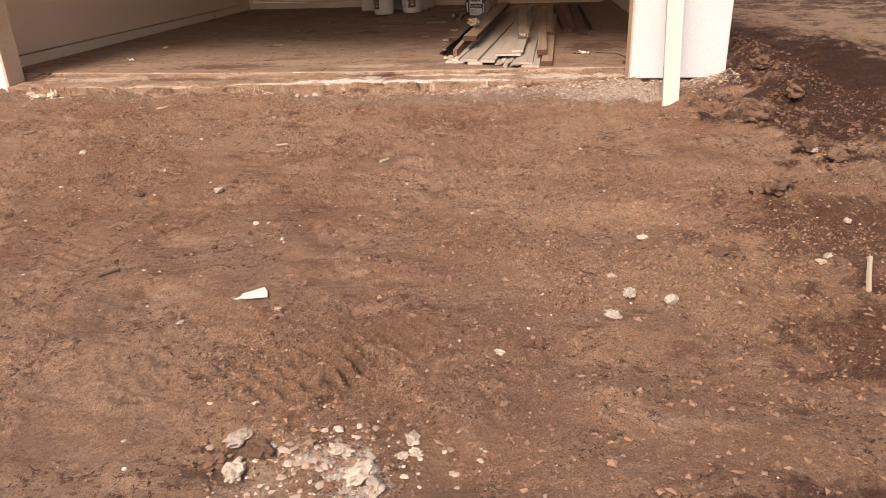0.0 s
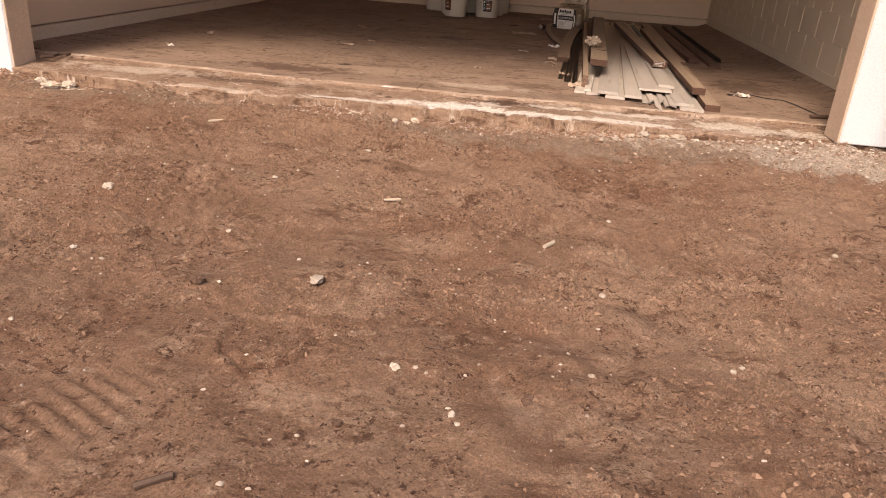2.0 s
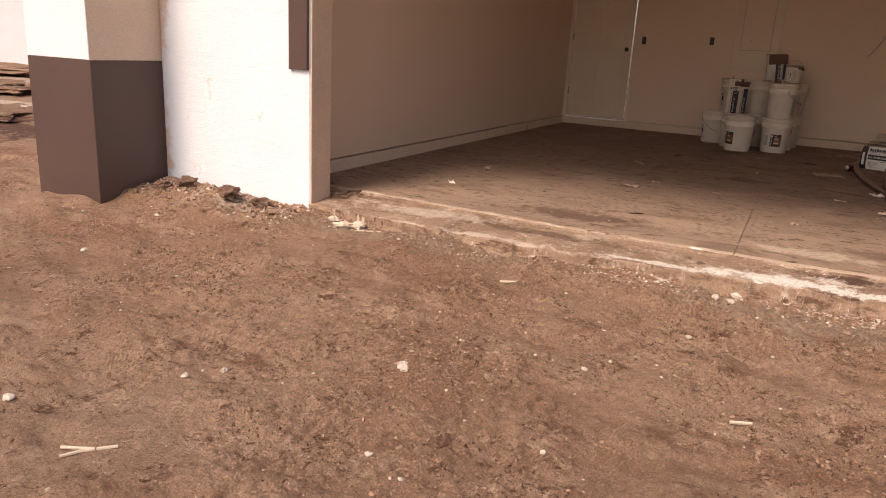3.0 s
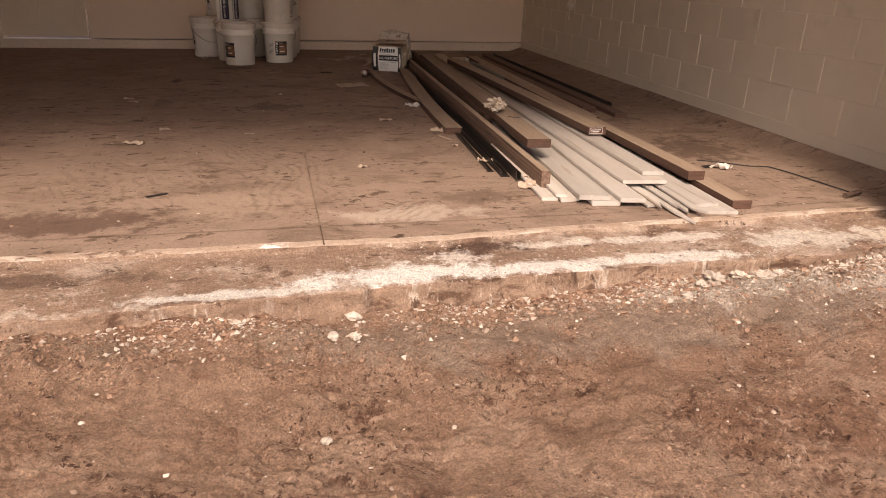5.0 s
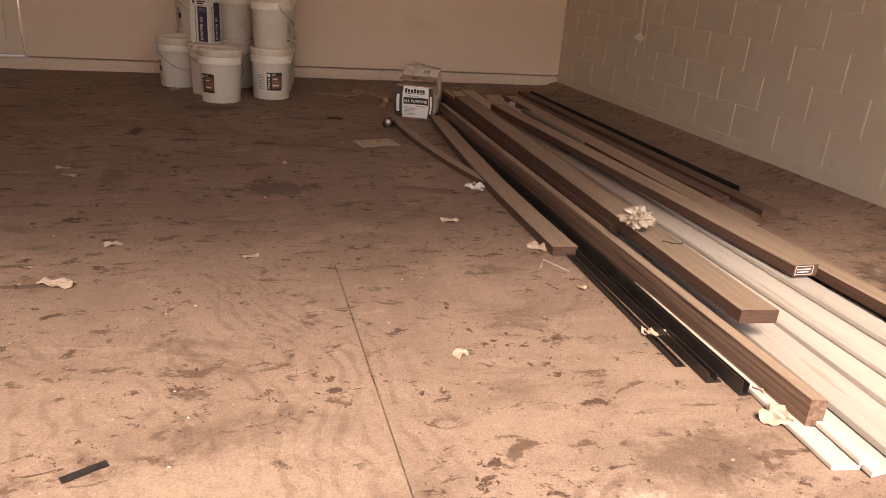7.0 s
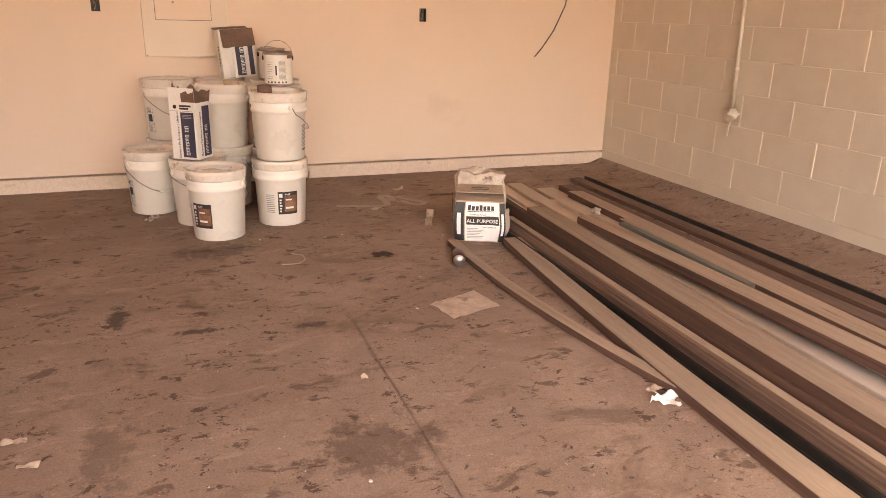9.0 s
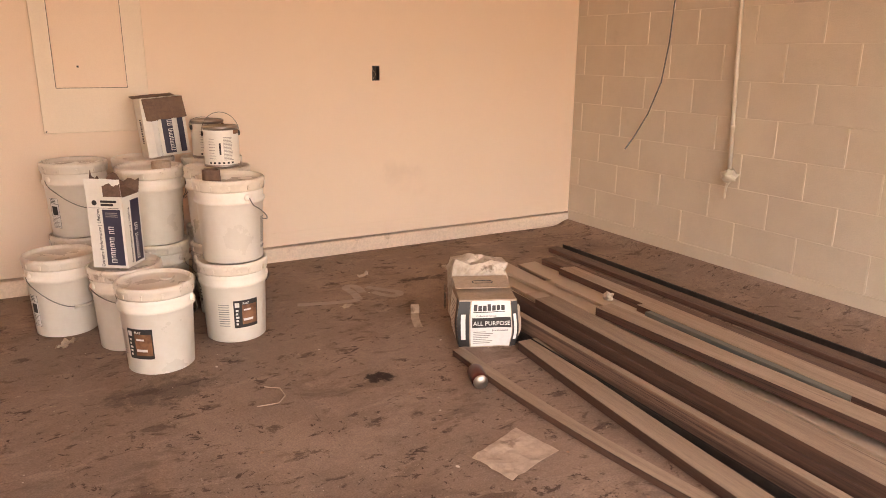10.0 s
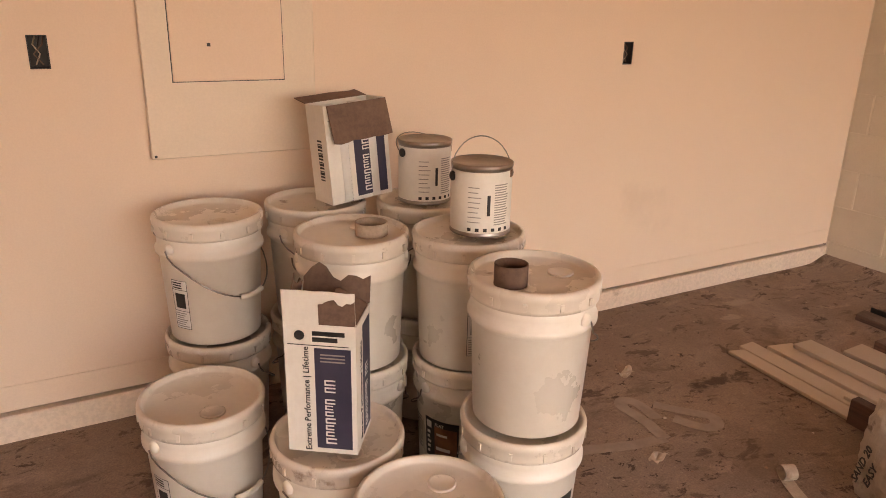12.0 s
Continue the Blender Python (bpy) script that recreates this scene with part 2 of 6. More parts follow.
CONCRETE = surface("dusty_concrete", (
    (1.1, 0.3, 0.7, ((0.232, 0.16, 0.12), (0.285, 0.203, 0.155)), ONE),
    (1.7, 0.46, 0.66, (0.325, 0.232, 0.178), (1, 0.8, 1)),
    (3.6, 0.53, 0.67, (0.185, 0.125, 0.092), (0.7, 1.2, 1)),
    (7, 0.53, 0.68, (0.34, 0.242, 0.186), (0.6, 1.3, 1)),
    (8, 0.575, 0.63, (0.15, 0.098, 0.07), (0.7, 1.3, 1)),
    (15, 0.575, 0.61, (0.1, 0.062, 0.045), (0.8, 1.2, 1)),
    (30, 0.6, 0.63, (0.075, 0.045, 0.033), ONE),
    (45, 0.62, 0.67, (0.42, 0.33, 0.26), ONE)), 0.8,
    ((8, 0.008, 0.4), (40, 0.005, 0.5), (190, 0.0025, 0.5)),
    ((22, 0.07, (0.62, 0.53, 0.44), 0.06), (60, 0.16, (0.06, 0.038, 0.028), 0.12)),
    ((-1.12, 8.72, 0.07, 0.045, (0.03, 0.016, 0.012), 0.95), (-0.75, 4.95, 0.22, 0.1, (0.14, 0.09, 0.066), 0.6), (-2.35, 4.85, 0.45, 0.15, (0.13, 0.08, 0.06), 0.85), (-1.9, 9.0, 0.25, 0.12, (0.09, 0.06, 0.045), 0.6),
     (-1.1, 4.78, 0.3, 0.1, (0.52, 0.42, 0.34), 0.7), (-1.75, 5.0, 0.3, 0.2, (0.38, 0.28, 0.21), 0.6), (-2.3, 7.3, 0.07, 0.2, (0.09, 0.058, 0.044), 0.5), (-1.6, 7.1, 0.2, 0.14, (0.08, 0.05, 0.038), 0.6),
     (-2.32, 8.25, 0.05, 0.14, (0.05, 0.03, 0.022), 0.8), (-2.04, 8.04, 0.09, 0.03, (0.05, 0.03, 0.022), 0.8), (-1.6, 7.97, 0.08, 0.03, (0.07, 0.042, 0.03), 0.7), (-0.36, 9.82, 0.16, 0.035, (0.06, 0.036, 0.026), 0.8), (0.19, 10.22, 0.06, 0.03, (0.4, 0.3, 0.23), 0.7), (0.36, 10.32, 0.07, 0.04, (0.4, 0.3, 0.23), 0.7), (0.7, 5.7, 0.25, 0.3, (0.1, 0.062, 0.045), 0.7)),
    # paler from y = 6.4 towards the opening
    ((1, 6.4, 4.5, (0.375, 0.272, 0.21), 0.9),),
    ((-3.3, 5.0, 1.35, 2.05, -1.6, 5.5, 0.6, 0.9, (0.1, 0.065, 0.048)), (-0.4, 4.2, 0.75, 1.1, -1.2, 4.95, 0.35, 0.4, (0.1, 0.062, 0.045)), (-4.2, 4.6, 1.6, 2.3, -2.2, 5.3, 0.5, 0.7, (0.12, 0.078, 0.058)), (2.2, 5.6, 1.3, 1.7, 0.75, 5.2, 0.4, 0.5, (0.1, 0.065, 0.048))), 0.24, 0.1)
LIP = surface("rough_concrete", (
    (1.6, 0.3, 0.7, ((0.26, 0.165, 0.115), (0.4, 0.275, 0.2)), ONE),
    (4.0, 0.48, 0.62, (0.5, 0.38, 0.3), (0.6, 1.2, 1)),
    (2.6, 0.58, 0.68, (0.66, 0.56, 0.48), (0.5, 1.4, 1)),
    (6, 0.53, 0.64, (0.17, 0.102, 0.072), (0.6, 1.3, 1)),
    (18, 0.56, 0.64, (0.12, 0.07, 0.05), (0.8, 1.1, 1)),
    (40, 0.56, 0.64, (0.62, 0.51, 0.42), ONE)), 0.92,
    ((14, 0.012, 0.6), (50, 0.01, 0.9), (150, 0.006, 1.0)),
    ((75, 0.2, (0.7, 0.61, 0.53), 0.16), (90, 0.22, (0.12, 0.07, 0.05), 0.2)),
    ((-1.2, 4.25, 0.35, 0.075, (0.84, 0.79, 0.73), 0.95), (-0.8, 4.24, 0.3, 0.05, (0.84, 0.79, 0.73), 0.9), (-1.75, 4.19, 0.3, 0.03, (0.8, 0.74, 0.67), 0.85), (-0.25, 4.26, 0.4, 0.045, (0.82, 0.76, 0.69), 0.85), (-1.0, 4.36, 0.12, 0.05, (0.78, 0.7, 0.62), 0.8), (-0.88, 4.42, 0.16, 0.05, (0.09, 0.05, 0.036), 0.85), (-0.3, 4.42, 0.45, 0.04, (0.76, 0.68, 0.6), 0.8), (0.45, 4.35, 0.4, 0.09, (0.74, 0.66, 0.57), 0.75), (-2.5, 4.36, 0.5, 0.05, (0.13, 0.08, 0.057), 0.7), (-3.1, 4.4, 0.4, 0.1, (0.62, 0.52, 0.43), 0.7), (-2.6, 4.15, 0.6, 0.03, (0.66, 0.55, 0.46), 0.7)), grit=0.4, lumps=0.25)
LIP_BACK = surface("pale_slab_rim", (
    (2.5, 0.3, 0.7, ((0.4, 0.285, 0.215), (0.52, 0.4, 0.315)), ONE),
    (7, 0.52, 0.62, (0.62, 0.52, 0.43), (0.6, 1, 1)),
    (11, 0.54, 0.63, (0.2, 0.125, 0.09), (0.7, 1, 1))), 0.9,
    ((40, 0.006, 0.6), (150, 0.004, 0.8)), (), ((-1.62, 4.49, 0.04, 0.035, (0.85, 0.8, 0.75), 1.0),), grit=0.3, lumps=0.15)
LIP_FACE = surface("stained_slab_edge", (
    (2.2, 0.3, 0.7, ((0.3, 0.195, 0.135), (0.42, 0.29, 0.21)), ONE),
    (7, 0.5, 0.62, (0.16, 0.092, 0.062), (1.0, 1.0, 2.2)),
    (9, 0.54, 0.62, (0.6, 0.49, 0.4), (2.2, 1.0, 0.5)),
    (16, 0.54, 0.62, (0.12, 0.068, 0.047), (1.6, 1.0, 0.6))), 0.92,
    ((20, 0.012, 0.6), (90, 0.008, 0.9)), grit=0.35, lumps=0.2)
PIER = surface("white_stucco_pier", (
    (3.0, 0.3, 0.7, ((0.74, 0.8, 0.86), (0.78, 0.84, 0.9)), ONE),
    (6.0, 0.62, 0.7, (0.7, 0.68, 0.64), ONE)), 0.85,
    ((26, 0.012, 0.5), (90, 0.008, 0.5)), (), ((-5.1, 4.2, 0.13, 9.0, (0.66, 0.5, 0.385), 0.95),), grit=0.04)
PEBBLE = mat("soil_clod", (0.1, 0.055, 0.038), (0.2, 0.118, 0.08), 9, 0.95, 0.6, 70, vary=0.2)
PLASTER_BIT = mat("plaster_bit", (0.47, 0.375, 0.295), (0.7, 0.61, 0.52), 22, 0.95, 0.8, 110, (0.24, 0.15, 0.105), 14, 0.6, vary=0.2, thin=0.008)
DRYWALL = mat("cream_drywall", (0.79, 0.605, 0.47), (0.82, 0.63, 0.49), 0.9, 0.65, 0.03, 160, (0.75, 0.57, 0.44), 1.1, 0.62)
CURB = mat("cream_curb", (0.73, 0.575, 0.455), (0.78, 0.615, 0.49), 3, 0.8, 0.2, 60, (0.5, 0.37, 0.27), 6, 0.6)
BLOCK = mat("painted_block", (0.615, 0.52, 0.41), (0.665, 0.565, 0.445), 4, 0.6, 0.35, 150, (0.55, 0.47, 0.36), 2.2, 0.62, vary=0.02)
# lighter than BLOCK, one paint on both: the joints' highlight is in the colour
MORTAR = mat("painted_mortar", (0.69, 0.6, 0.48), (0.75, 0.655, 0.525), 8, 0.55, 0.4, 90)
STUCCO = mat("white_stucco", (0.73, 0.78, 0.83), (0.77, 0.82, 0.87), 3, 0.85, 0.5, 90, (0.7, 0.66, 0.6), 3, 0.68, thin=0.008)
# jambs and pier side: the front's paint again, shade put into the colour
STUCCO_TAN = mat("tan_stucco", (0.62, 0.47, 0.36), (0.7, 0.54, 0.42), 3, 0.85, 0.5, 90, thin=0.008)
BROWN_PAINT = mat("brown_paint", (0.078, 0.042, 0.034), (0.092, 0.051, 0.041), 3, 0.6, 0.2, 90)
CEILING = mat("ceiling_board", (0.78, 0.73, 0.66), (0.83, 0.78, 0.71), 1, 0.85, 0.1, 120)
DOORPAINT = mat("door_paint", (0.74, 0.6, 0.47), (0.78, 0.635, 0.5), 2, 0.45, 0.03, 120)
PLASTIC = mat("white_bucket_plastic", (0.85, 0.765, 0.665), (0.88, 0.8, 0.71), 3, 0.3, 0.02, 25, (0.68, 0.56, 0.45), 3, 0.66, vary=0.02)
LIDMAT = mat("bucket_lid_plastic", (0.73, 0.635, 0.535), (0.79, 0.695, 0.59), 5, 0.28, 0.04, 30, (0.36, 0.25, 0.175), 12, 0.61, vary=0.04)
WIRE = mat("steel_wire", (0.2, 0.18, 0.16), (0.3, 0.27, 0.24), 20, 0.4, 0, 50, metal=0.9)
BLACKPRINT = mat("black_print", (0.02, 0.018, 0.018), (0.03, 0.026, 0.025), 20, 0.5, 0, 80)
GREYPRINT = mat("grey_print", (0.3, 0.27, 0.25), (0.36, 0.33, 0.3), 20, 0.6, 0, 80)
BROWNPRINT = mat("brown_print", (0.13, 0.055, 0.028), (0.32, 0.15, 0.075), 25, 0.5, 0, 80)
NAVY = mat("navy_print", (0.034, 0.03, 0.058), (0.046, 0.041, 0.074), 12, 0.5, 0, 80)
WHITECARD = mat("white_card", (0.76, 0.71, 0.64), (0.82, 0.77, 0.7), 6, 0.6, 0.06, 60, (0.6, 0.5, 0.4), 8, 0.7)
CARD = mat("brown_card", (0.13, 0.075, 0.055), (0.19, 0.115, 0.08), 8, 0.8, 0.15, 60)
CARD_TAN = mat("tan_card", (0.42, 0.32, 0.23), (0.5, 0.38, 0.28), 8, 0.8, 0.15, 60)
WHITEPRINT = mat("white_print", (0.76, 0.73, 0.7), (0.8, 0.77, 0.74), 20, 0.5, 0, 80)
TIN = mat("tin", (0.3, 0.26, 0.23), (0.42, 0.37, 0.33), 12, 0.35, 0.05, 60, metal=0.85)
REDCAN = mat("red_can", (0.075, 0.014, 0.012), (0.11, 0.02, 0.017), 10, 0.35, 0, 60, metal=0.3)
RUST = mat("dark_red_paint", (0.1, 0.035, 0.025), (0.16, 0.06, 0.04), 20, 0.5, 0.1, 60)
PLASTICBAG = mat("crumpled_paper_bag", (0.36, 0.28, 0.21), (0.62, 0.53, 0.44), 9, 0.5, 0.3, 40, (0.2, 0.135, 0.095), 9, 0.56)
PAPER = mat("brown_paper", (0.42, 0.32, 0.245), (0.53, 0.415, 0.32), 9, 0.85, 0.15, 40, (0.28, 0.2, 0.15), 12, 0.6)
TUBE = mat("caulk_tube", (0.76, 0.73, 0.68), (0.82, 0.79, 0.74), 10, 0.4, 0, 40)
PRIMED = mat("white_primed_wood", (0.5, 0.45, 0.4), (0.62, 0.57, 0.515), 2, 0.5, 0.12, 60, (0.42, 0.33, 0.26), 3, 0.57, vary=0.14, stretch=(8, 0.6, 8), dust=(0.47, 0.36, 0.265))
STICKWOOD = mat("pale_stick_wood", (0.5, 0.4, 0.3), (0.62, 0.52, 0.41), 9, 0.8, 0.3, 60, stretch=(20, 20, 4))
LEANWOOD = mat("pale_primed_board", (0.68, 0.64, 0.59), (0.76, 0.72, 0.67), 2, 0.6, 0.12, 60, (0.56, 0.48, 0.4), 3, 0.64, stretch=(8, 0.6, 8))
# PINE's pale tone holds light on board tops, SAWN's dark one shade on sides
PINE = mat("dusty_lit_pine", (0.28, 0.2, 0.143), (0.4, 0.3, 0.22), 3, 0.78, 0.25, 40, (0.14, 0.09, 0.065), 4, 0.62, vary=0.15, stretch=(14, 0.5, 14))
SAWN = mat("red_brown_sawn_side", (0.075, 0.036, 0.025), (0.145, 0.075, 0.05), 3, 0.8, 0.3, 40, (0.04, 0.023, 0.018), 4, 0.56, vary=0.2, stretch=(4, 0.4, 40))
OLDWOOD = mat("old_brown_wood", (0.085, 0.05, 0.037), (0.15, 0.095, 0.069), 3, 0.8, 0.3, 40, (0.05, 0.031, 0.024), 4, 0.6, vary=0.2, stretch=(10, 0.5, 10))
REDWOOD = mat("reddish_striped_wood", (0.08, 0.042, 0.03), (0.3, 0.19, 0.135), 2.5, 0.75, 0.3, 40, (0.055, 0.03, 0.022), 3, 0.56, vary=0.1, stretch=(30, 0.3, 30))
BLACKMETAL = mat("black_metal", (0.025, 0.021, 0.02), (0.06, 0.048, 0.042), 6, 0.45, 0.1, 60, metal=0.4)
GREENWOOD = mat("grey_green_paint", (0.1, 0.105, 0.09), (0.15, 0.15, 0.13), 6, 0.6, 0.1, 60, stretch=(10, 1, 10))
DARKHOLE = mat("dark_plastic", (0.03, 0.028, 0.028), (0.05, 0.045, 0.042), 10, 0.6, 0, 60)
CONDUIT = mat("painted_conduit", (0.6, 0.52, 0.42), (0.66, 0.58, 0.47), 8, 0.5, 0.08, 60)


def per_island(name, a, b, rough=0.92):
    """Crumb material whose tone differs from crumb to crumb."""
    mt = bpy.data.materials.new(name)
    mt.use_nodes = True
    n, l = mt.node_tree.nodes, mt.node_tree.links
    geo, mx = n.new("ShaderNodeNewGeometry"), n.new("ShaderNodeMix")
    mx.data_type = "RGBA"
    mx.inputs["A"].default_value, mx.inputs["B"].default_value = (*a, 1), (*b, 1)
    l.new(geo.outputs["Random Per Island"], mx.inputs["Factor"])
    l.new(mx.outputs["Result"], n["Principled BSDF"].inputs["Base Color"])
    n["Principled BSDF"].inputs["Roughness"].default_value = rough
    return mt


CRUMB_BROWN = per_island("brown_crumbs", (0.19, 0.103, 0.067), (0.385, 0.24, 0.162))
CRUMB_DARK = per_island("dark_soil_crumbs", (0.09, 0.048, 0.034), (0.2, 0.112, 0.076))
CRUMB_PALE = per_island("pale_crumbs", (0.26, 0.17, 0.12), (0.68, 0.59, 0.5))

# ---- building helpers ----
def finish(ob, bm, material, smooth=False):
    bmesh.ops.recalc_face_normals(bm, faces=bm.faces)
    bm.to_mesh(ob.data)
    bm.free()
    for p in ob.data.polygons:
        p.use_smooth = smooth
    ob.data.materials.append(material)
    return ob


def part(name, bm, material, parent=None, label="", smooth=False):
    ob = finish(new(name, bpy.data.meshes.new(name)), bm, material, smooth)
    ob.parent = parent
    return tagged(ob, label)


def thing(name, label, category, m=None, group="", kind=""):
    ob = new(name)
    ob.empty_display_size = 0.1
    if m is not None:
        ob.matrix_world = m
    return tagged(ob, label, category, group, kind)


def boxes(*specs, bevel=0.0, bm=None):
    """Boxes given as x0, x1, y0, y1, z0, z1."""
    bm = bm or bmesh.new()
    for x0, x1, y0, y1, z0, z1 in specs:
        vs = [bm.verts.new((x, y, z)) for z in (z0, z1) for x, y in ((x0, y0), (x1, y0), (x1, y1), (x0, y1))]
        for f in ((3, 2, 1, 0), (4, 5, 6, 7), (0, 1, 5, 4), (1, 2, 6, 5), (2, 3, 7, 6), (3, 0, 4, 7)):
            bm.faces.new([vs[k] for k in f])
    if bevel:
        bmesh.ops.bevel(bm, geom=bm.edges[:], offset=bevel, segments=1, affect="EDGES")
    return bm


def lathe(profile, segs=40, a0=0.0, a1=360.0, bm=None, wob=0.0):
    """Turns (radius, z) pairs about z; angles from -y towards +x."""
    bm = bm or bmesh.new()
    full = abs(a1 - a0) >= 359.9
    cols = segs if full else segs + 1
    rows = []
    for r, z in profile:
        ring = []
        for k in range(cols):
            a = radians(a0 + (a1 - a0) * k / segs)
            ring.append(bm.verts.new((r * math.sin(a), -r * math.cos(a), z)))
        rows.append(ring)
    for lo, hi in zip(rows, rows[1:]):
        for k in range(segs):
            q = (k + 1) % cols
            bm.faces.new((lo[k], lo[q], hi[q], hi[k]))
    return bm


def capped(profile, segs=32):
    bm = lathe([(max(r, 0.0005), z) for r, z in profile], segs)
    bmesh.ops.holes_fill(bm, edges=[e for e in bm.edges if e.is_boundary])
    return bm


def tube(points, r, segs=8, bm=None):
    bm = bm or bmesh.new()
    pts = [Vector(p) for p in points]
    rows = []
    for i, p in enumerate(pts):
        d = (pts[min(i + 1, len(pts) - 1)] - pts[max(i - 1, 0)]).normalized()
        u = d.orthogonal().normalized() if i == 0 else (u - d * u.dot(d)).normalized()
        v = d.cross(u)
        rows.append([bm.verts.new(p + r * (math.cos(2 * math.pi * k / segs) * u + math.sin(2 * math.pi * k / segs) * v)) for k in range(segs)])
    for lo, hi in zip(rows, rows[1:]):
        for k in range(segs):
            bm.faces.new((lo[k], lo[(k + 1) % segs], hi[(k + 1) % segs], hi[k]))
    bm.faces.new(rows[0][::-1])
    bm.faces.new(rows[-1])
    return bm


def lump(seed, size, rough=0.35, sub=2, freq=1.6):
    """An uneven stone or crumpled ball, size (x, y, z), resting on z = 0."""
    bm = bmesh.new()
    bmesh.ops.create_icosphere(bm, subdivisions=sub, radius=1.0)
    off = Vector((seed * 7.3, seed * 3.1, seed * 1.7))
    for v in bm.verts:
        k = 1 + rough * noise.noise(v.co * freq + off) * 1.6
        v.co = Vector((v.co.x * k * size[0] / 2, v.co.y * k * size[1] / 2, v.co.z * k * size[2] / 2))
    low = min(v.co.z for v in bm.verts)
    for v in bm.verts:
        v.co.z -= low
    return bm


def sheet(corners, seed, up=0.004, crumple=0.006, n=8, thick=0.0008, freq=14.0, tear=0.0):
    """A creased sheet over four floor corners, with its thickness."""
    bm = bmesh.new()
    c = [Vector(p) for p in corners]
    top, bot = [], []
    for j in range(n + 1):
        for i in range(n + 1):
            u, v = i / n, j / n
            p = (c[0] * (1 - u) + c[1] * u) * (1 - v) + (c[3] * (1 - u) + c[2] * u) * v
            p += tear * Vector((noise.noise(Vector((p.x * 30, p.y * 30, seed))), noise.noise(Vector((p.x * 30, p.y * 30, seed + 5))), 0))
            p.z += up + crumple * abs(noise.noise(Vector((p.x * freq + seed, p.y * freq, seed * 2.0))))
            top.append(bm.verts.new(p))
            bot.append(bm.verts.new(p - Vector((0, 0, thick))))
    w = n + 1
    for j in range(n):
        for i in range(n):
            k = j * w + i
            bm.faces.new((top[k], top[k + 1], top[k + w + 1], top[k + w]))
            bm.faces.new((bot[k + w], bot[k + w + 1], bot[k + 1], bot[k]))
    rim = [i for i in range(n)] + [n + w * j for j in range(n)] + [w * n + n - i for i in range(n)] + [w * (n - j) for j in range(n)]
    for k, q in zip(rim, rim[1:] + rim[:1]):
        bm.faces.new((top[q], top[k], bot[k], bot[q]))
    return bm


def lattice(x, y, seed):
    """Smooth value noise in -1..1 for arrays."""
    rng = np.random.RandomState(seed)
    tab = rng.rand(256, 256) * 2 - 1
    xi, yi = np.floor(x).astype(int), np.floor(y).astype(int)
    fx, fy = x - xi, y - yi
    fx, fy = fx * fx * (3 - 2 * fx), fy * fy * (3 - 2 * fy)
    g = lambda i, j: tab[i % 256, j % 256]
    return (g(xi, yi) * (1 - fx) + g(xi + 1, yi) * fx) * (1 - fy) + (g(xi, yi + 1) * (1 - fx) + g(xi + 1, yi + 1) * fx) * fy


def grid_mesh(name, xs, ys, height, material, smooth=True):
    """One sheet over the given lines, z = height(X, Y)."""
    X, Y = np.meshgrid(np.array(xs), np.array(ys))
    Z = height(X, Y)
    me = bpy.data.meshes.new(name)
    nx, ny = len(xs), len(ys)
    k = (np.arange(ny - 1)[:, None] * nx + np.arange(nx - 1)[None, :]).ravel()
    me.from_pydata(np.stack([X.ravel(), Y.ravel(), Z.ravel()], 1).tolist(), [], np.stack([k, k + 1, k + nx + 1, k + nx], 1).tolist())
    if smooth:
        me.polygons.foreach_set("use_smooth", [True] * len(me.polygons))
    me.materials.append(material)
    return new(name, me)


def rand(lo, hi):
    return lo + (hi - lo) * random.random()


def smoothstep(v, lo, hi):
    t = np.clip((v - lo) / (hi - lo), 0, 1)
    return t * t * (3 - 2 * t)


# ---- plan: opening at y = FRONT, back wall at y = BACK ----
FRONT, BACK, LEFT, RIGHT, TOP = 4.2, 10.55, -4.265, 1.32, 2.62
JAMB_L, JAMB_R, HEAD = -3.84, 0.84, 2.42


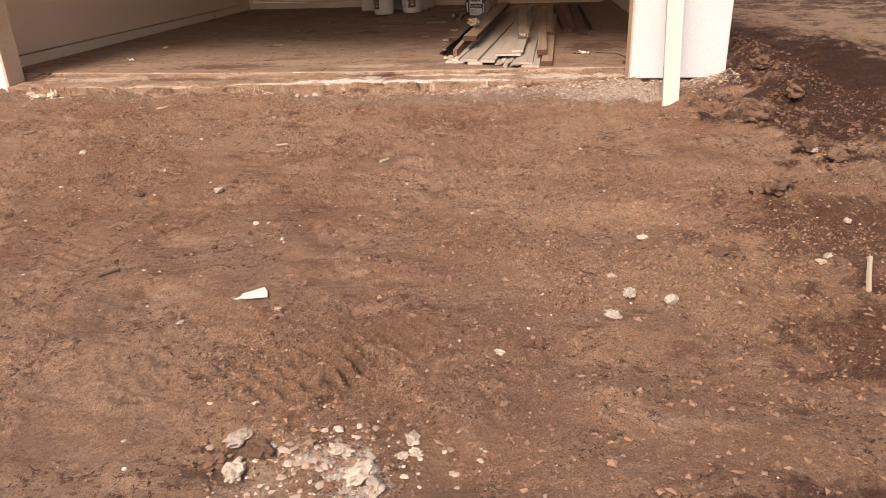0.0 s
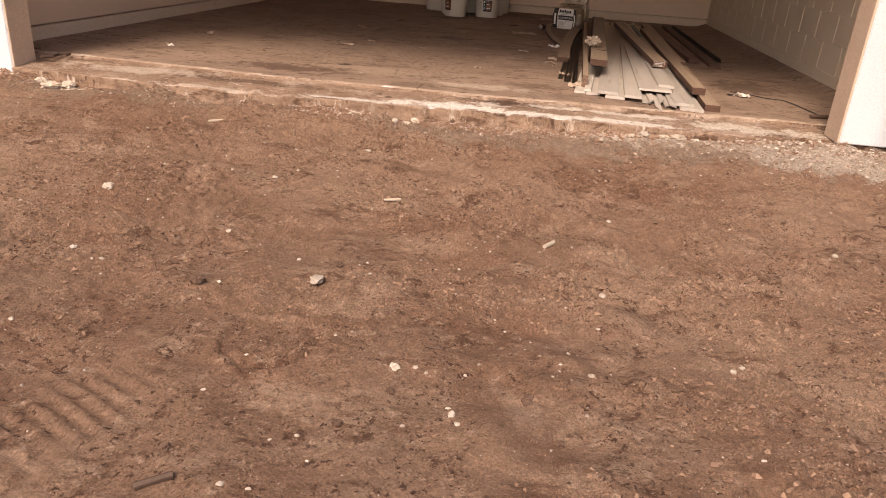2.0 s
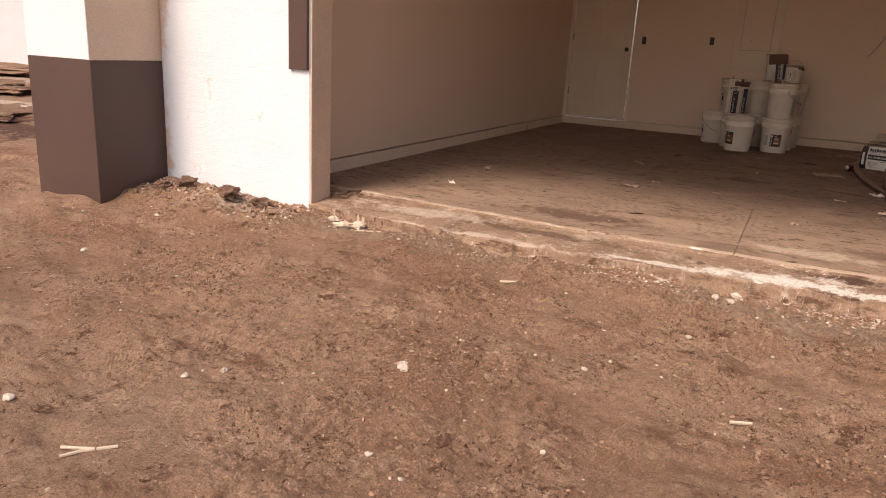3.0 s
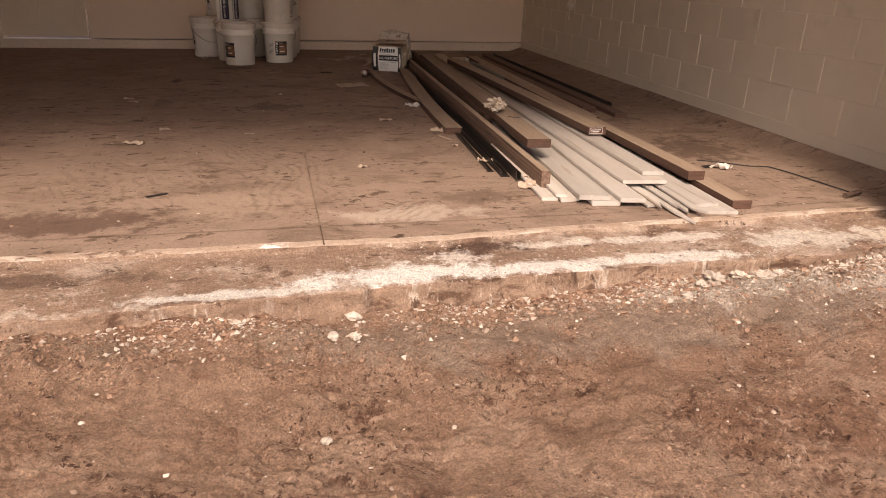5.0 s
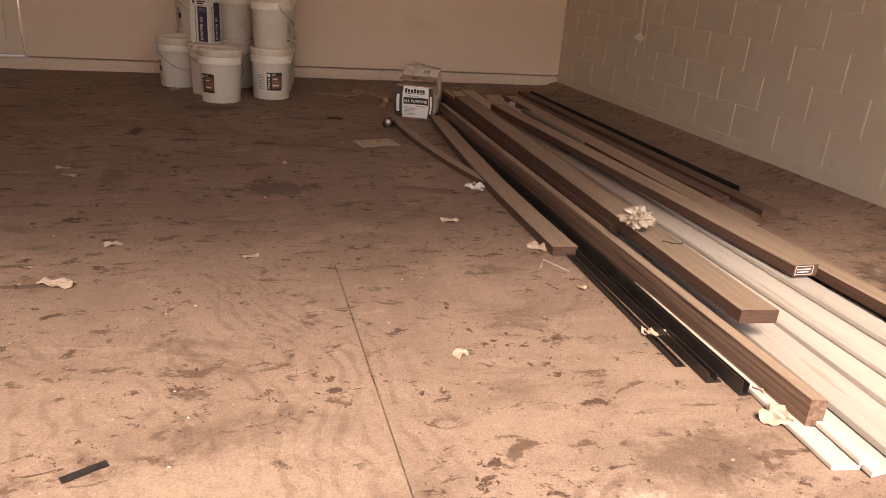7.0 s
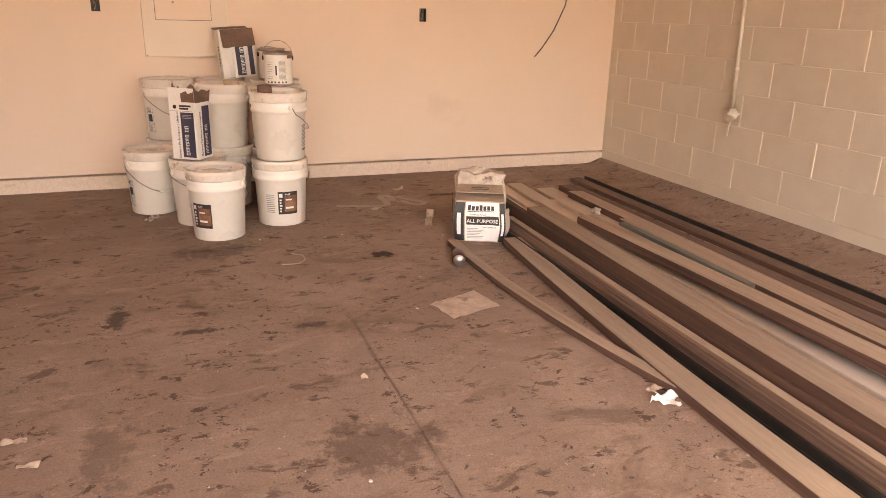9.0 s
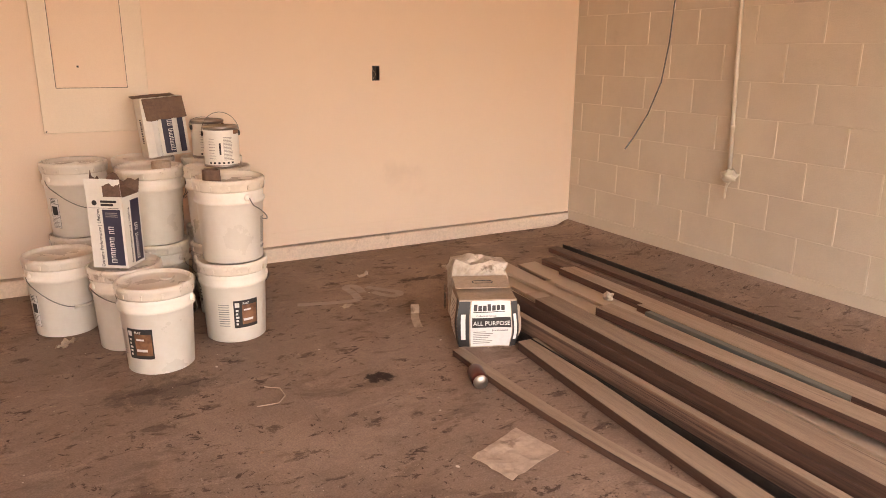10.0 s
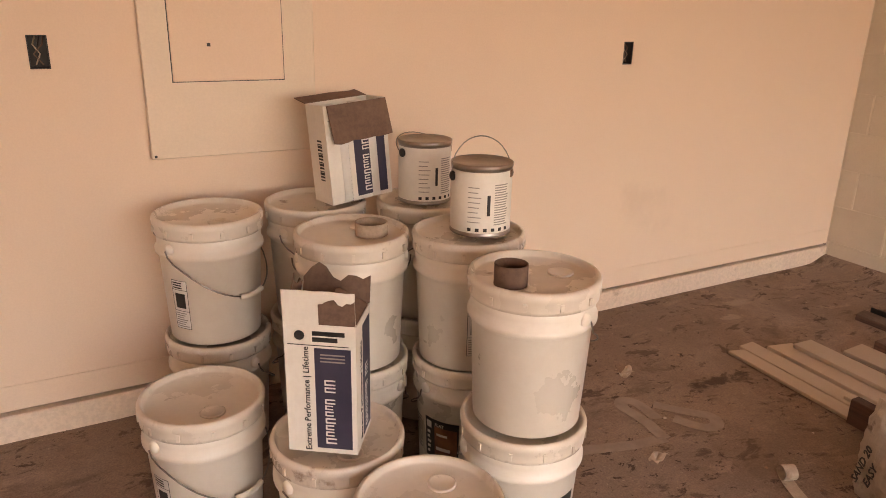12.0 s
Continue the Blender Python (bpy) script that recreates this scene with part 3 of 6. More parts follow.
def ground_z(X, Y):
    X, Y = np.asarray(X, float), np.asarray(Y, float)
    near = np.exp(-((X + 1) ** 2 + (Y - 1.5) ** 2) / 400)
    z = -0.205 + 0.1 * smoothstep(Y, 2.3, 4.1) * (np.abs(X + 1.5) < 60)
    z = z + 0.05 * smoothstep(Y, 3.5, 4.2) * smoothstep(-X, 3.6, 4.4) * near
    bank = np.exp(-((X - 1.75) / 0.32) ** 2) * smoothstep(Y, 2.9, 4.0) * (0.55 + 0.45 * smoothstep(-Y, -9, -5))
    z = z + 0.15 * bank * (1 + 0.5 * lattice(X * 4, Y * 4, 21))
    rut = np.exp(-((X - 2.25 - 0.08 * (Y - 4)) / 0.2) ** 2) * smoothstep(Y, 3.1, 3.6) * smoothstep(-Y, -6.5, -5)
    z = z - 0.07 * rut + 0.018 * rut * np.sin(Y * 72)
    along, across = (X + 0.34) * 0.77 + (Y - 0.74) * 0.64, (Y - 0.74) * 0.77 - (X + 0.34) * 0.64
    tread = np.exp(-((along / 0.26) ** 4 + (across / 0.12) ** 4)) * np.clip(0.7 + 0.9 * lattice(X * 9, Y * 9, 62), 0, 1)
    z = z + 0.028 * tread * (1.0 + 0.5 * lattice(X * 5, Y * 5, 61)) * np.clip(1.6 * np.sin(along * 118 + across * 12), -1, 1)
    tread2 = np.exp(-(((X - 0.6) / 0.4) ** 2 + ((Y - 2.2) / 0.25) ** 2))
    z = z + 0.009 * tread2 * np.sin((X * 0.4 + Y * 0.9) * 90)
    z = z + 0.03 * lattice(X * 0.9, Y * 0.9, 1) * near + 0.018 * lattice(X * 2.7, Y * 2.7, 2) * near + 0.009 * lattice(X * 7, Y * 7, 3) * near
    churn = smoothstep(lattice(X * 3.1, Y * 3.1, 91) + 0.5 * lattice(X * 8, Y * 8, 92), -0.05, 0.35)
    ring = np.sqrt(((X + 1.357) / 1.0) ** 2 + (Y - 1.852) ** 2)
    z = z - 0.012 * np.exp(-((ring - 0.125) / 0.012) ** 2) + 0.005 * np.exp(-((ring - 0.15) / 0.015) ** 2)
    tread3 = np.exp(-(((X + 1.68) / 0.12) ** 2 + ((Y - 1.5) / 0.16) ** 2))
    z = z + 0.008 * tread3 * np.sin((X * 0.5 + Y * 0.9) * 130)
    z = z + 0.018 * lattice(X * 5.2, Y * 6.2, 93) * near + 0.012 * lattice(X * 11, Y * 13, 100) * near * smoothstep(lattice(X * 1.7, Y * 1.7, 101), -0.3, 0.4) + churn * near * 0.012 * np.abs(lattice(X * 26, Y * 26, 94))
    z = z + 0.006 * churn * np.abs(lattice(X * 52, Y * 52, 14)) * near + 0.008 * (0.2 + churn) * np.abs(lattice(X * 16, Y * 16, 4)) + 0.004 * lattice(X * 31, Y * 31, 5) * (np.abs(lattice(X * 1.3, Y * 1.3, 9)) + 0.25)
    z = z + 0.45 * smoothstep(X, 5.5, 9) * smoothstep(Y, 9, 14) * (1 + 0.6 * lattice(X * 0.6, Y * 0.6, 6))
    z = z + 0.5 * smoothstep(-X, 16, 24) * (0.5 + 0.5 * lattice(X * 0.25, Y * 0.25, 7))
    clod = smoothstep(X + 0.25 * Y, 0.6, 1.6) * near
    z = z + clod * (0.02 * np.abs(lattice(X * 11, Y * 11, 51)) + 0.012 * np.abs(lattice(X * 23, Y * 23, 52)))
    foot = np.exp(-((Y - 4.02) / 0.16) ** 2) * (np.abs(X + 1.5) < 4)
    z = z + foot * (0.018 * np.abs(lattice(X * 9, Y * 9, 53)) + 0.012 * np.abs(lattice(X * 24, Y * 24, 54)))
    crust = smoothstep(lattice(X * 2.1, Y * 3.3, 95) + 0.5 * lattice(X * 6, Y * 9, 96), -0.2, 0.5) * near
    z = z + crust * 1.5 * (0.009 * np.abs(lattice(X * 19, Y * 24, 97)) + 0.007 * np.abs(lattice(X * 37, Y * 41, 98)) + 0.004 * lattice(X * 70, Y * 70, 99)) - 0.006 * crust
    z = z + 0.03 * smoothstep(X, -1.6, -0.4) * smoothstep(Y, 3.5, 4.1) * (X < 3)
    inside = (X > -5.6) & (X < 1.46) & (Y > FRONT + 0.05) & (Y < BACK + 0.15)
    return np.where(inside, -0.32, z)


def spread(lo, hi, step, far):
    """Grid lines: even between lo and hi, then ever wider apart out to the horizon."""
    def beyond():
        out, s, v = [], step, 0.0
        while v < far:
            s *= 1.015 if s < 0.05 else 1.17
            v += s
            out.append(v)
        return out
    return [lo - v for v in beyond()][::-1] + list(np.arange(lo, hi, step)) + [hi + v for v in beyond()]


ground = grid_mesh("ground", spread(-2.6, 2.1, 0.0085, 3000), spread(-0.1, 4.25, 0.0085, 3000), ground_z, DIRT)
tagged(ground, "bare reddish-brown trampled dirt with tyre prints and pale crumbs", "ground", kind="structure")

# ---- slab ----
def slab_z(X, Y):
    return 0.04 * smoothstep(X, RIGHT - 0.2, RIGHT) ** 2 + 0.0015 * lattice(X * 3, Y * 3, 31) + 0.001 * lattice(X * 14, Y * 14, 32)


def lip_edge(x):
    """Front edge of the apron, chipped here and there."""
    chip = smoothstep(lattice(x * 7, x * 0 + 3, 41) + 0.5 * lattice(x * 19, x * 0 + 9, 42), 0.4, 0.8)
    line = np.interp(x, (-4.1, -3.85, -3.3, -2.5, -1.8, -1.4, -0.9, -0.1, 0.8, 0.9), (4.23, 4.2, 4.15, 4.11, 4.14, 4.165, 4.195, 4.21, 4.19, 4.23))
    return line + 0.018 * chip + 0.006 * lattice(x * 13, x * 0 + 2, 45), chip


def lip_ridge(x):
    """Where the slab steps down to the apron."""
    return np.interp(x, (-4.0, -3.5, -2.3, -1.0, -0.5, 0.9), (4.58, 4.56, 4.475, 4.47, 4.5, 4.55)) + 0.006 * lattice(x * 5, x * 0 + 7, 46) + 0.005 * lattice(x * 17, x * 0 + 5, 47)


def lip_top(x, y):
    e, r = lip_edge(x)[0], lip_ridge(x)
    return -0.014 - 0.018 * np.clip((r - y) / (r - e), 0, 1)


def threshold():
    """Slab rim, gutter, sloping apron and its upright front face, swept along x."""
    xs = np.linspace(-5.0, 1.45, 930)
    e, chip = lip_edge(xs)
    r = lip_ridge(xs)
    rows = [(r * 0 + 4.69, r * 0 - 0.006, 3), (r * 0 + 4.683, slab_z(xs, r * 0 + 4.683) - 0.0003, 3), (r * 0 + 4.66, slab_z(xs, r * 0 + 4.66), 3), (r + 0.05, r * 0 + 0.0025, 3), (r + 0.02, r * 0 + 0.003, 1), (r + 0.004, r * 0, 1), (r - 0.003, r * 0 - 0.01, 0)]
    for k in range(1, 25):
        y = r - 0.003 + (e + 0.006 - r + 0.003) * k / 24
        z = -0.012 - 0.018 * (k / 24) + 0.004 * lattice(xs * 9, y * 9, 43) + 0.0025 * lattice(xs * 30, y * 30, 44) + 0.0015 * lattice(xs * 70, y * 70, 48) - 0.012 * chip * max(0.0, k / 24 - 0.8) * 5
        rows.append((y, z, 0))
    top = rows[-1][1]
    rows.append((e + 0.001, top - 0.003, 0))
    for k in range(12):
        d = 0.008 + 0.16 * k / 11
        rows.append((e + 0.004 * lattice(xs * 11, xs * 0 + 40 * d, 49) + 0.003 * lattice(xs * 34, xs * 0 + 90 * d, 50) - (0.012 if d > 0.06 else 0.0), top - d, 2))
    n, m = len(xs), len(rows)
    verts = np.stack([np.stack([xs, y, z], 1) for y, z, _ in rows]).reshape(-1, 3)
    k = (np.arange(m - 1)[:, None] * n + np.arange(n - 1)[None, :]).ravel()
    me = bpy.data.meshes.new("threshold")
    me.from_pydata(verts.tolist(), [], np.stack([k, k + n, k + n + 1, k + 1], 1).tolist())
    for material in (LIP, LIP_BACK, LIP_FACE, CONCRETE):
        me.materials.append(material)
    me.polygons.foreach_set("material_index", np.repeat([row[2] for row in rows[1:]], n - 1).tolist())
    me.polygons.foreach_set("use_smooth", [True] * len(me.polygons))
    return new("threshold", me)


floor = thing("floor", "dusty tan concrete garage slab with dark smears and a control joint", "floor", kind="structure")
JOINT = -1.45
for x0, x1 in ((LEFT - 0.02, JOINT - 0.0018), (JOINT + 0.0018, RIGHT + 0.02)):
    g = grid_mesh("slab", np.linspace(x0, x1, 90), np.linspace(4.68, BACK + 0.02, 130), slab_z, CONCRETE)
    g.parent = floor
part("joint_bed", boxes((LEFT, RIGHT, 4.7, BACK, -0.2, -0.012)), CONCRETE, floor)
lip = threshold()
lip.parent = floor
tagged(lip, "rough chipped concrete threshold smeared with white plaster")
part("joint_line", boxes((JOINT - 0.0025, JOINT + 0.0025, 4.485, 4.68, 0.0, 0.0042)), OLDWOOD, floor, "dirt-filled joint")

# ---- walls ----
def pierced(x0, x1, z0, z1, y0, y1, holes):
    """A wall along x with rectangular holes (x0, x1, z0, z1)."""
    xs = sorted({x0, x1, *[h[0] for h in holes], *[h[1] for h in holes]})
    zs = sorted({z0, z1, *[h[2] for h in holes], *[h[3] for h in holes]})
    bm = bmesh.new()
    solid = lambda a, b: not any(h[0] <= a < h[1] and h[2] <= b < h[3] for h in holes) and x0 <= a < x1 and z0 <= b < z1
    def quad(*p):
        bm.faces.new([bm.verts.new(q) for q in p])
    for i in range(len(xs) - 1):
        for j in range(len(zs) - 1):
            a, b, c, d = xs[i], xs[i + 1], zs[j], zs[j + 1]
            if not solid(a, c):
                continue
            quad((a, y0, c), (b, y0, c), (b, y0, d), (a, y0, d))
            quad((a, y1, c), (a, y1, d), (b, y1, d), (b, y1, c))
            if i == 0 or not solid(xs[i - 1], c):
                quad((a, y0, c), (a, y0, d), (a, y1, d), (a, y1, c))
            if i == len(xs) - 2 or not solid(b, c):
                quad((b, y0, c), (b, y1, c), (b, y1, d), (b, y0, d))
            if j == 0 or not solid(a, zs[j - 1]):
                quad((a, y0, c), (a, y1, c), (b, y1, c), (b, y0, c))
            if j == len(zs) - 2 or not solid(a, d):
                quad((a, y0, d), (b, y0, d), (b, y1, d), (a, y1, d))
    bmesh.ops.remove_doubles(bm, verts=bm.verts, dist=0.0002)
    return bm


CURB_H = 0.09
OUTLETS = ((-0.288, 1.148), (-2.432, 1.17), (-3.266, 1.141))
holes = [(x - 0.026, x + 0.026, z - 0.046, z + 0.046) for x, z in OUTLETS] + [(-4.214, -3.401, CURB_H + 0.01, 2.13)]
wall = part("wall_back", pierced(LEFT - 0.15, RIGHT + 0.19, CURB_H + 0.011, TOP, BACK, BACK + 0.14, holes), DRYWALL)
tagged(wall, "smooth cream painted drywall at the back of the garage", "wall", kind="structure")
part("wall_strip", boxes((-3.37, RIGHT - 0.004, BACK - 0.0022, BACK - 0.0004, CURB_H + 0.012, 0.185)), DRYWALL, wall)
wall = part("wall_left", boxes((LEFT - 0.14, LEFT, FRONT + 0.2, BACK, CURB_H + 0.011, TOP)), DRYWALL)
tagged(wall, "smooth cream painted drywall beside the opening", "wall", kind="structure")
curb = thing("baseboard", "cream painted concrete curb with a dark gap above it", "baseboard", kind="structure")
part("curb_strip", boxes((LEFT + 0.012, RIGHT - 0.002, BACK - 0.014, BACK + 0.13, -0.03, CURB_H), bevel=0.004), CURB, curb)
part("curb_strip", boxes((LEFT - 0.13, LEFT + 0.012, FRONT + 0.25, BACK - 0.016, -0.03, CURB_H), bevel=0.004), CURB, curb)
ceiling = part("ceiling", boxes((LEFT - 0.14, RIGHT + 0.19, FRONT + 0.2, BACK + 0.14, TOP + 0.004, TOP + 0.12)), CEILING)
tagged(ceiling, "plain pale garage ceiling", "ceiling", kind="structure")

# front wall: stucco jambs, header, projecting pier on the outer end
front = thing("wall_front", "white stucco front wall around the garage opening with jambs in a tan shade tone", "wall", kind="structure")
part("stucco_pier", boxes((JAMB_R + 0.012, 1.488, FRONT, FRONT + 0.2, -0.02, 2.9), bevel=0.006), STUCCO, front, "white stucco pier chipped along its foot")
part("jamb", boxes((JAMB_R, JAMB_R + 0.012, FRONT + 0.004, FRONT + 0.2, -0.02, HEAD), bevel=0.003), STUCCO_TAN, front, "stucco jamb in a tan shade tone")
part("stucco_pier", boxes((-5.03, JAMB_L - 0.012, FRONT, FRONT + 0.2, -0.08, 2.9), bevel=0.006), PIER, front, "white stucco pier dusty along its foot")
part("jamb", boxes((JAMB_L - 0.012, JAMB_L, FRONT + 0.004, FRONT + 0.2, -0.04, HEAD), bevel=0.003), STUCCO_TAN, front, "stucco jamb in a tan shade tone")
part("header", boxes((JAMB_L - 0.012, JAMB_R + 0.012, FRONT + 0.001, FRONT + 0.2, HEAD, 2.9)), STUCCO, front)
part("corner_pier", boxes((-5.58, -5.032, 3.67, FRONT + 0.2, 0.742, 2.9)), STUCCO_TAN, front, "stucco corner pier in a tan shade tone")
# thin white skin added for the brightly lit front of the corner pier
part("pier_face", boxes((-5.581, -5.034, 3.664, 3.6695, 0.744, 2.9)), STUCCO, front, "stucco pier face in a white lit tone")
part("brown_base", boxes((-5.586, -5.026, 3.664, FRONT + 0.2, -0.3, 0.742), bevel=0.003), BROWN_PAINT, front, "smooth dark brown painted base")
part("roof_edge", boxes((-5.9, 1.9, 3.5, BACK + 0.6, 2.9, 3.05)), STUCCO, front)
part("outer_wall", boxes((-5.58, LEFT - 0.145, FRONT + 0.205, BACK + 0.14, -0.3, 2.9)), STUCCO, front)
panel = part("shutter", boxes((-3.99, -3.856, FRONT - 0.022, FRONT - 0.001, 0.755, 2.1), bevel=0.004), BROWN_PAINT)
tagged(panel, "dark brown painted board on the white stucco pier", "trim", kind="structure")

# ---- block wall on the right: running bond ----
block_wall = thing("wall_right", "beige painted concrete block wall in running bond", "wall", kind="structure")
part("mortar_bed", boxes((RIGHT + 0.004, RIGHT + 0.186, FRONT + 0.201, BACK + 0.001, -0.3, TOP + 0.1)), MORTAR, block_wall)
part("footing_coat", boxes((RIGHT - 0.004, RIGHT + 0.01, FRONT + 0.2, BACK - 0.016, -0.02, 0.116), bevel=0.004), BLOCK, block_wall, "smeared plaster coat along the foot")
COURSE, BLEN = 0.2033, 0.4066
block_meshes = {}
def block_mesh(length):
    key = round(length, 3)
    if key not in block_meshes:
        bm = boxes((RIGHT, RIGHT + 0.05, 0.004, length - 0.004, 0.0006, COURSE - 0.0006), bevel=0.0012)
        bmesh.ops.translate(bm, verts=bm.verts, vec=(-RIGHT, 0, 0))
        me = bpy.data.meshes.new("block")
        bm.to_mesh(me)
        bm.free()
        me.materials.append(BLOCK)
        block_meshes[key] = me
    return block_meshes[key]


bead_bm = bmesh.new()
for row in range(12):
    z0 = 0.1165 + row * COURSE
    start = 9.022 if row % 2 == 0 else 8.819
    k = -20
    while start + k * BLEN < BACK:
        a, b = start + k * BLEN, start + (k + 1) * BLEN
        k += 1
        a, b = max(a, FRONT + 0.2), min(b, BACK - 0.002)
        if b - a < 0.03:
            continue
        o = new("block", block_mesh(b - a))
        o.parent = block_wall
        o.location = (RIGHT + rand(-0.0012, 0.0012), a, z0)
        if a > FRONT + 0.25:
            boxes((RIGHT - 0.0035, RIGHT + 0.004, a - 0.0045, a + 0.0035 + rand(0, 0.002), z0 + rand(0.0, 0.012), z0 + COURSE - rand(0.0, 0.012)), bm=bead_bm)
part("joint_beads", bead_bm, MORTAR, block_wall, "raised painted mortar in the upright joints, paler for its highlight")

# ---- door in the back wall ----
door = thing("door_1", "closed cream six-panel door with a dark knob", "door", kind="structure")
DX0, DX1, DZ0, DZ1 = -4.21, -3.405, CURB_H + 0.012, 2.128
leaf = part("door_leaf", boxes((DX0 + 0.006, DX1 - 0.014, BACK + 0.014, BACK + 0.05, DZ0 + 0.012, DZ1 - 0.003), bevel=0.002), DOORPAINT, door)
for col in (0, 1):
    for z0, z1 in ((0.12, 0.78), (0.92, 1.5), (1.62, 1.92)):
        x0 = DX0 + 0.115 + col * 0.335
        part("door_panel", boxes((x0, x0 + 0.24, BACK + 0.006, BACK + 0.013, DZ0 + z0, DZ0 + z1), bevel=0.006), DOORPAINT, leaf)
knob = part("door_knob", capped([(0.012, 0), (0.012, 0.025), (0.024, 0.03), (0.028, 0.045), (0.02, 0.058), (0.001, 0.06)], 20), DARKHOLE, leaf, "dark round knob", True)
knob.matrix_world = pose(-3.471, BACK + 0.012, 1.017, 90)
for z in (0.4, 1.1, 1.85):
    part("hinge", boxes((DX0 - 0.008, DX0 + 0.006, BACK - 0.006, BACK + 0.014, z, z + 0.09), bevel=0.002), TIN, door)
casing = thing("trim", "narrow cream door casing", "trim", kind="structure")
part("casing_strip", boxes((DX1 + 0.004, DX1 + 0.03, BACK - 0.008, BACK - 0.0005, CURB_H + 0.01, 2.16), bevel=0.002), DOORPAINT, casing)
part("casing_strip", boxes((LEFT + 0.013, DX0 - 0.009, BACK - 0.008, BACK - 0.0005, CURB_H + 0.01, 2.16), bevel=0.002), DOORPAINT, casing)

# ---- open outlet boxes with loose wires ----
for i, (x, z) in enumerate(OUTLETS):
    ob = thing("outlet_box", "open dark outlet box with loose wires in the cream wall", "outlet", pose(x, BACK, z), "open outlet boxes")
    part("box_shell", boxes((-0.0255, 0.0255, 0.05, 0.054, -0.0455, 0.0455), (-0.0255, -0.023, 0.002, 0.05, -0.0455, 0.0455), (0.023, 0.0255, 0.002, 0.05, -0.0455, 0.0455), (-0.023, 0.023, 0.002, 0.05, 0.043, 0.0455), (-0.023, 0.023, 0.002, 0.05, -0.0455, -0.043)), DARKHOLE, ob)
    for k in range(3):
        part("wire", tube([(0.01 * (k - 1) + 0.006, 0.049, 0.04), (0.012 * (k - 1), 0.02, 0.02), (0.008 * (1 - k) - 0.004, 0.01, -0.005), (0.009 * (k - 1), 0.022, -0.035)], 0.0022, 6), (CARD_TAN, BLACKPRINT, CARD)[k], ob)

# ---- service panel cover ----
cover = thing("electrical_panel", "cream painted metal panel cover with a closed hatch on the wall", "electrical panel", pose(0, BACK, 0))
part("cover_plate", boxes((-2.172, -1.648, -0.024, -0.001, 0.852, 1.78), bevel=0.003), DOORPAINT, cover)
part("hatch_gap", boxes((-2.0925, -1.7505, -0.0255, -0.0242, 1.0805, 1.698)), DARKHOLE, cover)
hatch = part("hatch", boxes((-2.09, -1.753, -0.03, -0.0258, 1.083, 1.695), bevel=0.002), DRYWALL, cover)
part("latch", boxes((-1.985, -1.975, -0.032, -0.0302, 1.185, 1.195)), DARKHOLE, hatch)
for x in (-2.16, -1.65):
    part("screw", capped([(0.004, 0), (0.004, 0.003), (0.001, 0.004)], 10), DARKHOLE, cover).matrix_world = pose(x, BACK - 0.024, 0.862, 90)

# ---- conduit and hanging wire ----
pipe = thing("conduit", "cream painted conduit ending in a taped lump on the block wall", "conduit")
part("pipe", tube([(1.303, 9.082 + 0.048 * (z - 0.6), z) for z in (0.6, 1.2, 1.8, 2.6)], 0.0125, 14), CONDUIT, pipe, "", True)
part("pipe_coupling", tube([(1.303, 9.0945, 0.86), (1.303, 9.0957, 0.885)], 0.015, 14), CONDUIT, pipe, "", True)
blob = part("taped_end", lump(5, (0.07, 0.085, 0.075), 0.5, 3, 2.2), CONDUIT, pipe, "lumpy taped pipe end", True)
blob.location = (1.288, 9.075, 0.545)
part("wire_tail", tube([(1.295, 9.075, 0.56), (1.29, 9.085, 0.52), (1.292, 9.09, 0.46)], 0.007, 8), CONDUIT, pipe)
cable = part("hanging_cable", tube([(-0.87, 7.675, 1.03), (-0.845, 7.672, 1.06), (-0.805, 7.668, 1.12), (-0.77, 7.665, 1.2), (-0.755, 7.663, 1.3), (-0.75, 7.66, 1.42), (-0.755, 7.66, 1.6), (-0.75, 7.66, 2.0), (-0.74, 7.66, 2.62)], 0.0021, 6), DARKHOLE)
tagged(cable, "thin dark cable hanging loose from the ceiling", "cable")

# ---- buckets ----
BUCKET_H = 0.37
def arc_label(bm, r0, r1, z0, z1, a0, a1, segs=8):
    """A curved patch on the bucket wall between two heights and angles."""
    return lathe([(r0, z0), (r1, z1)], segs, a0, a1, bm)


def wall_r(z):
    return 0.131 + 0.0135 * z / 0.29


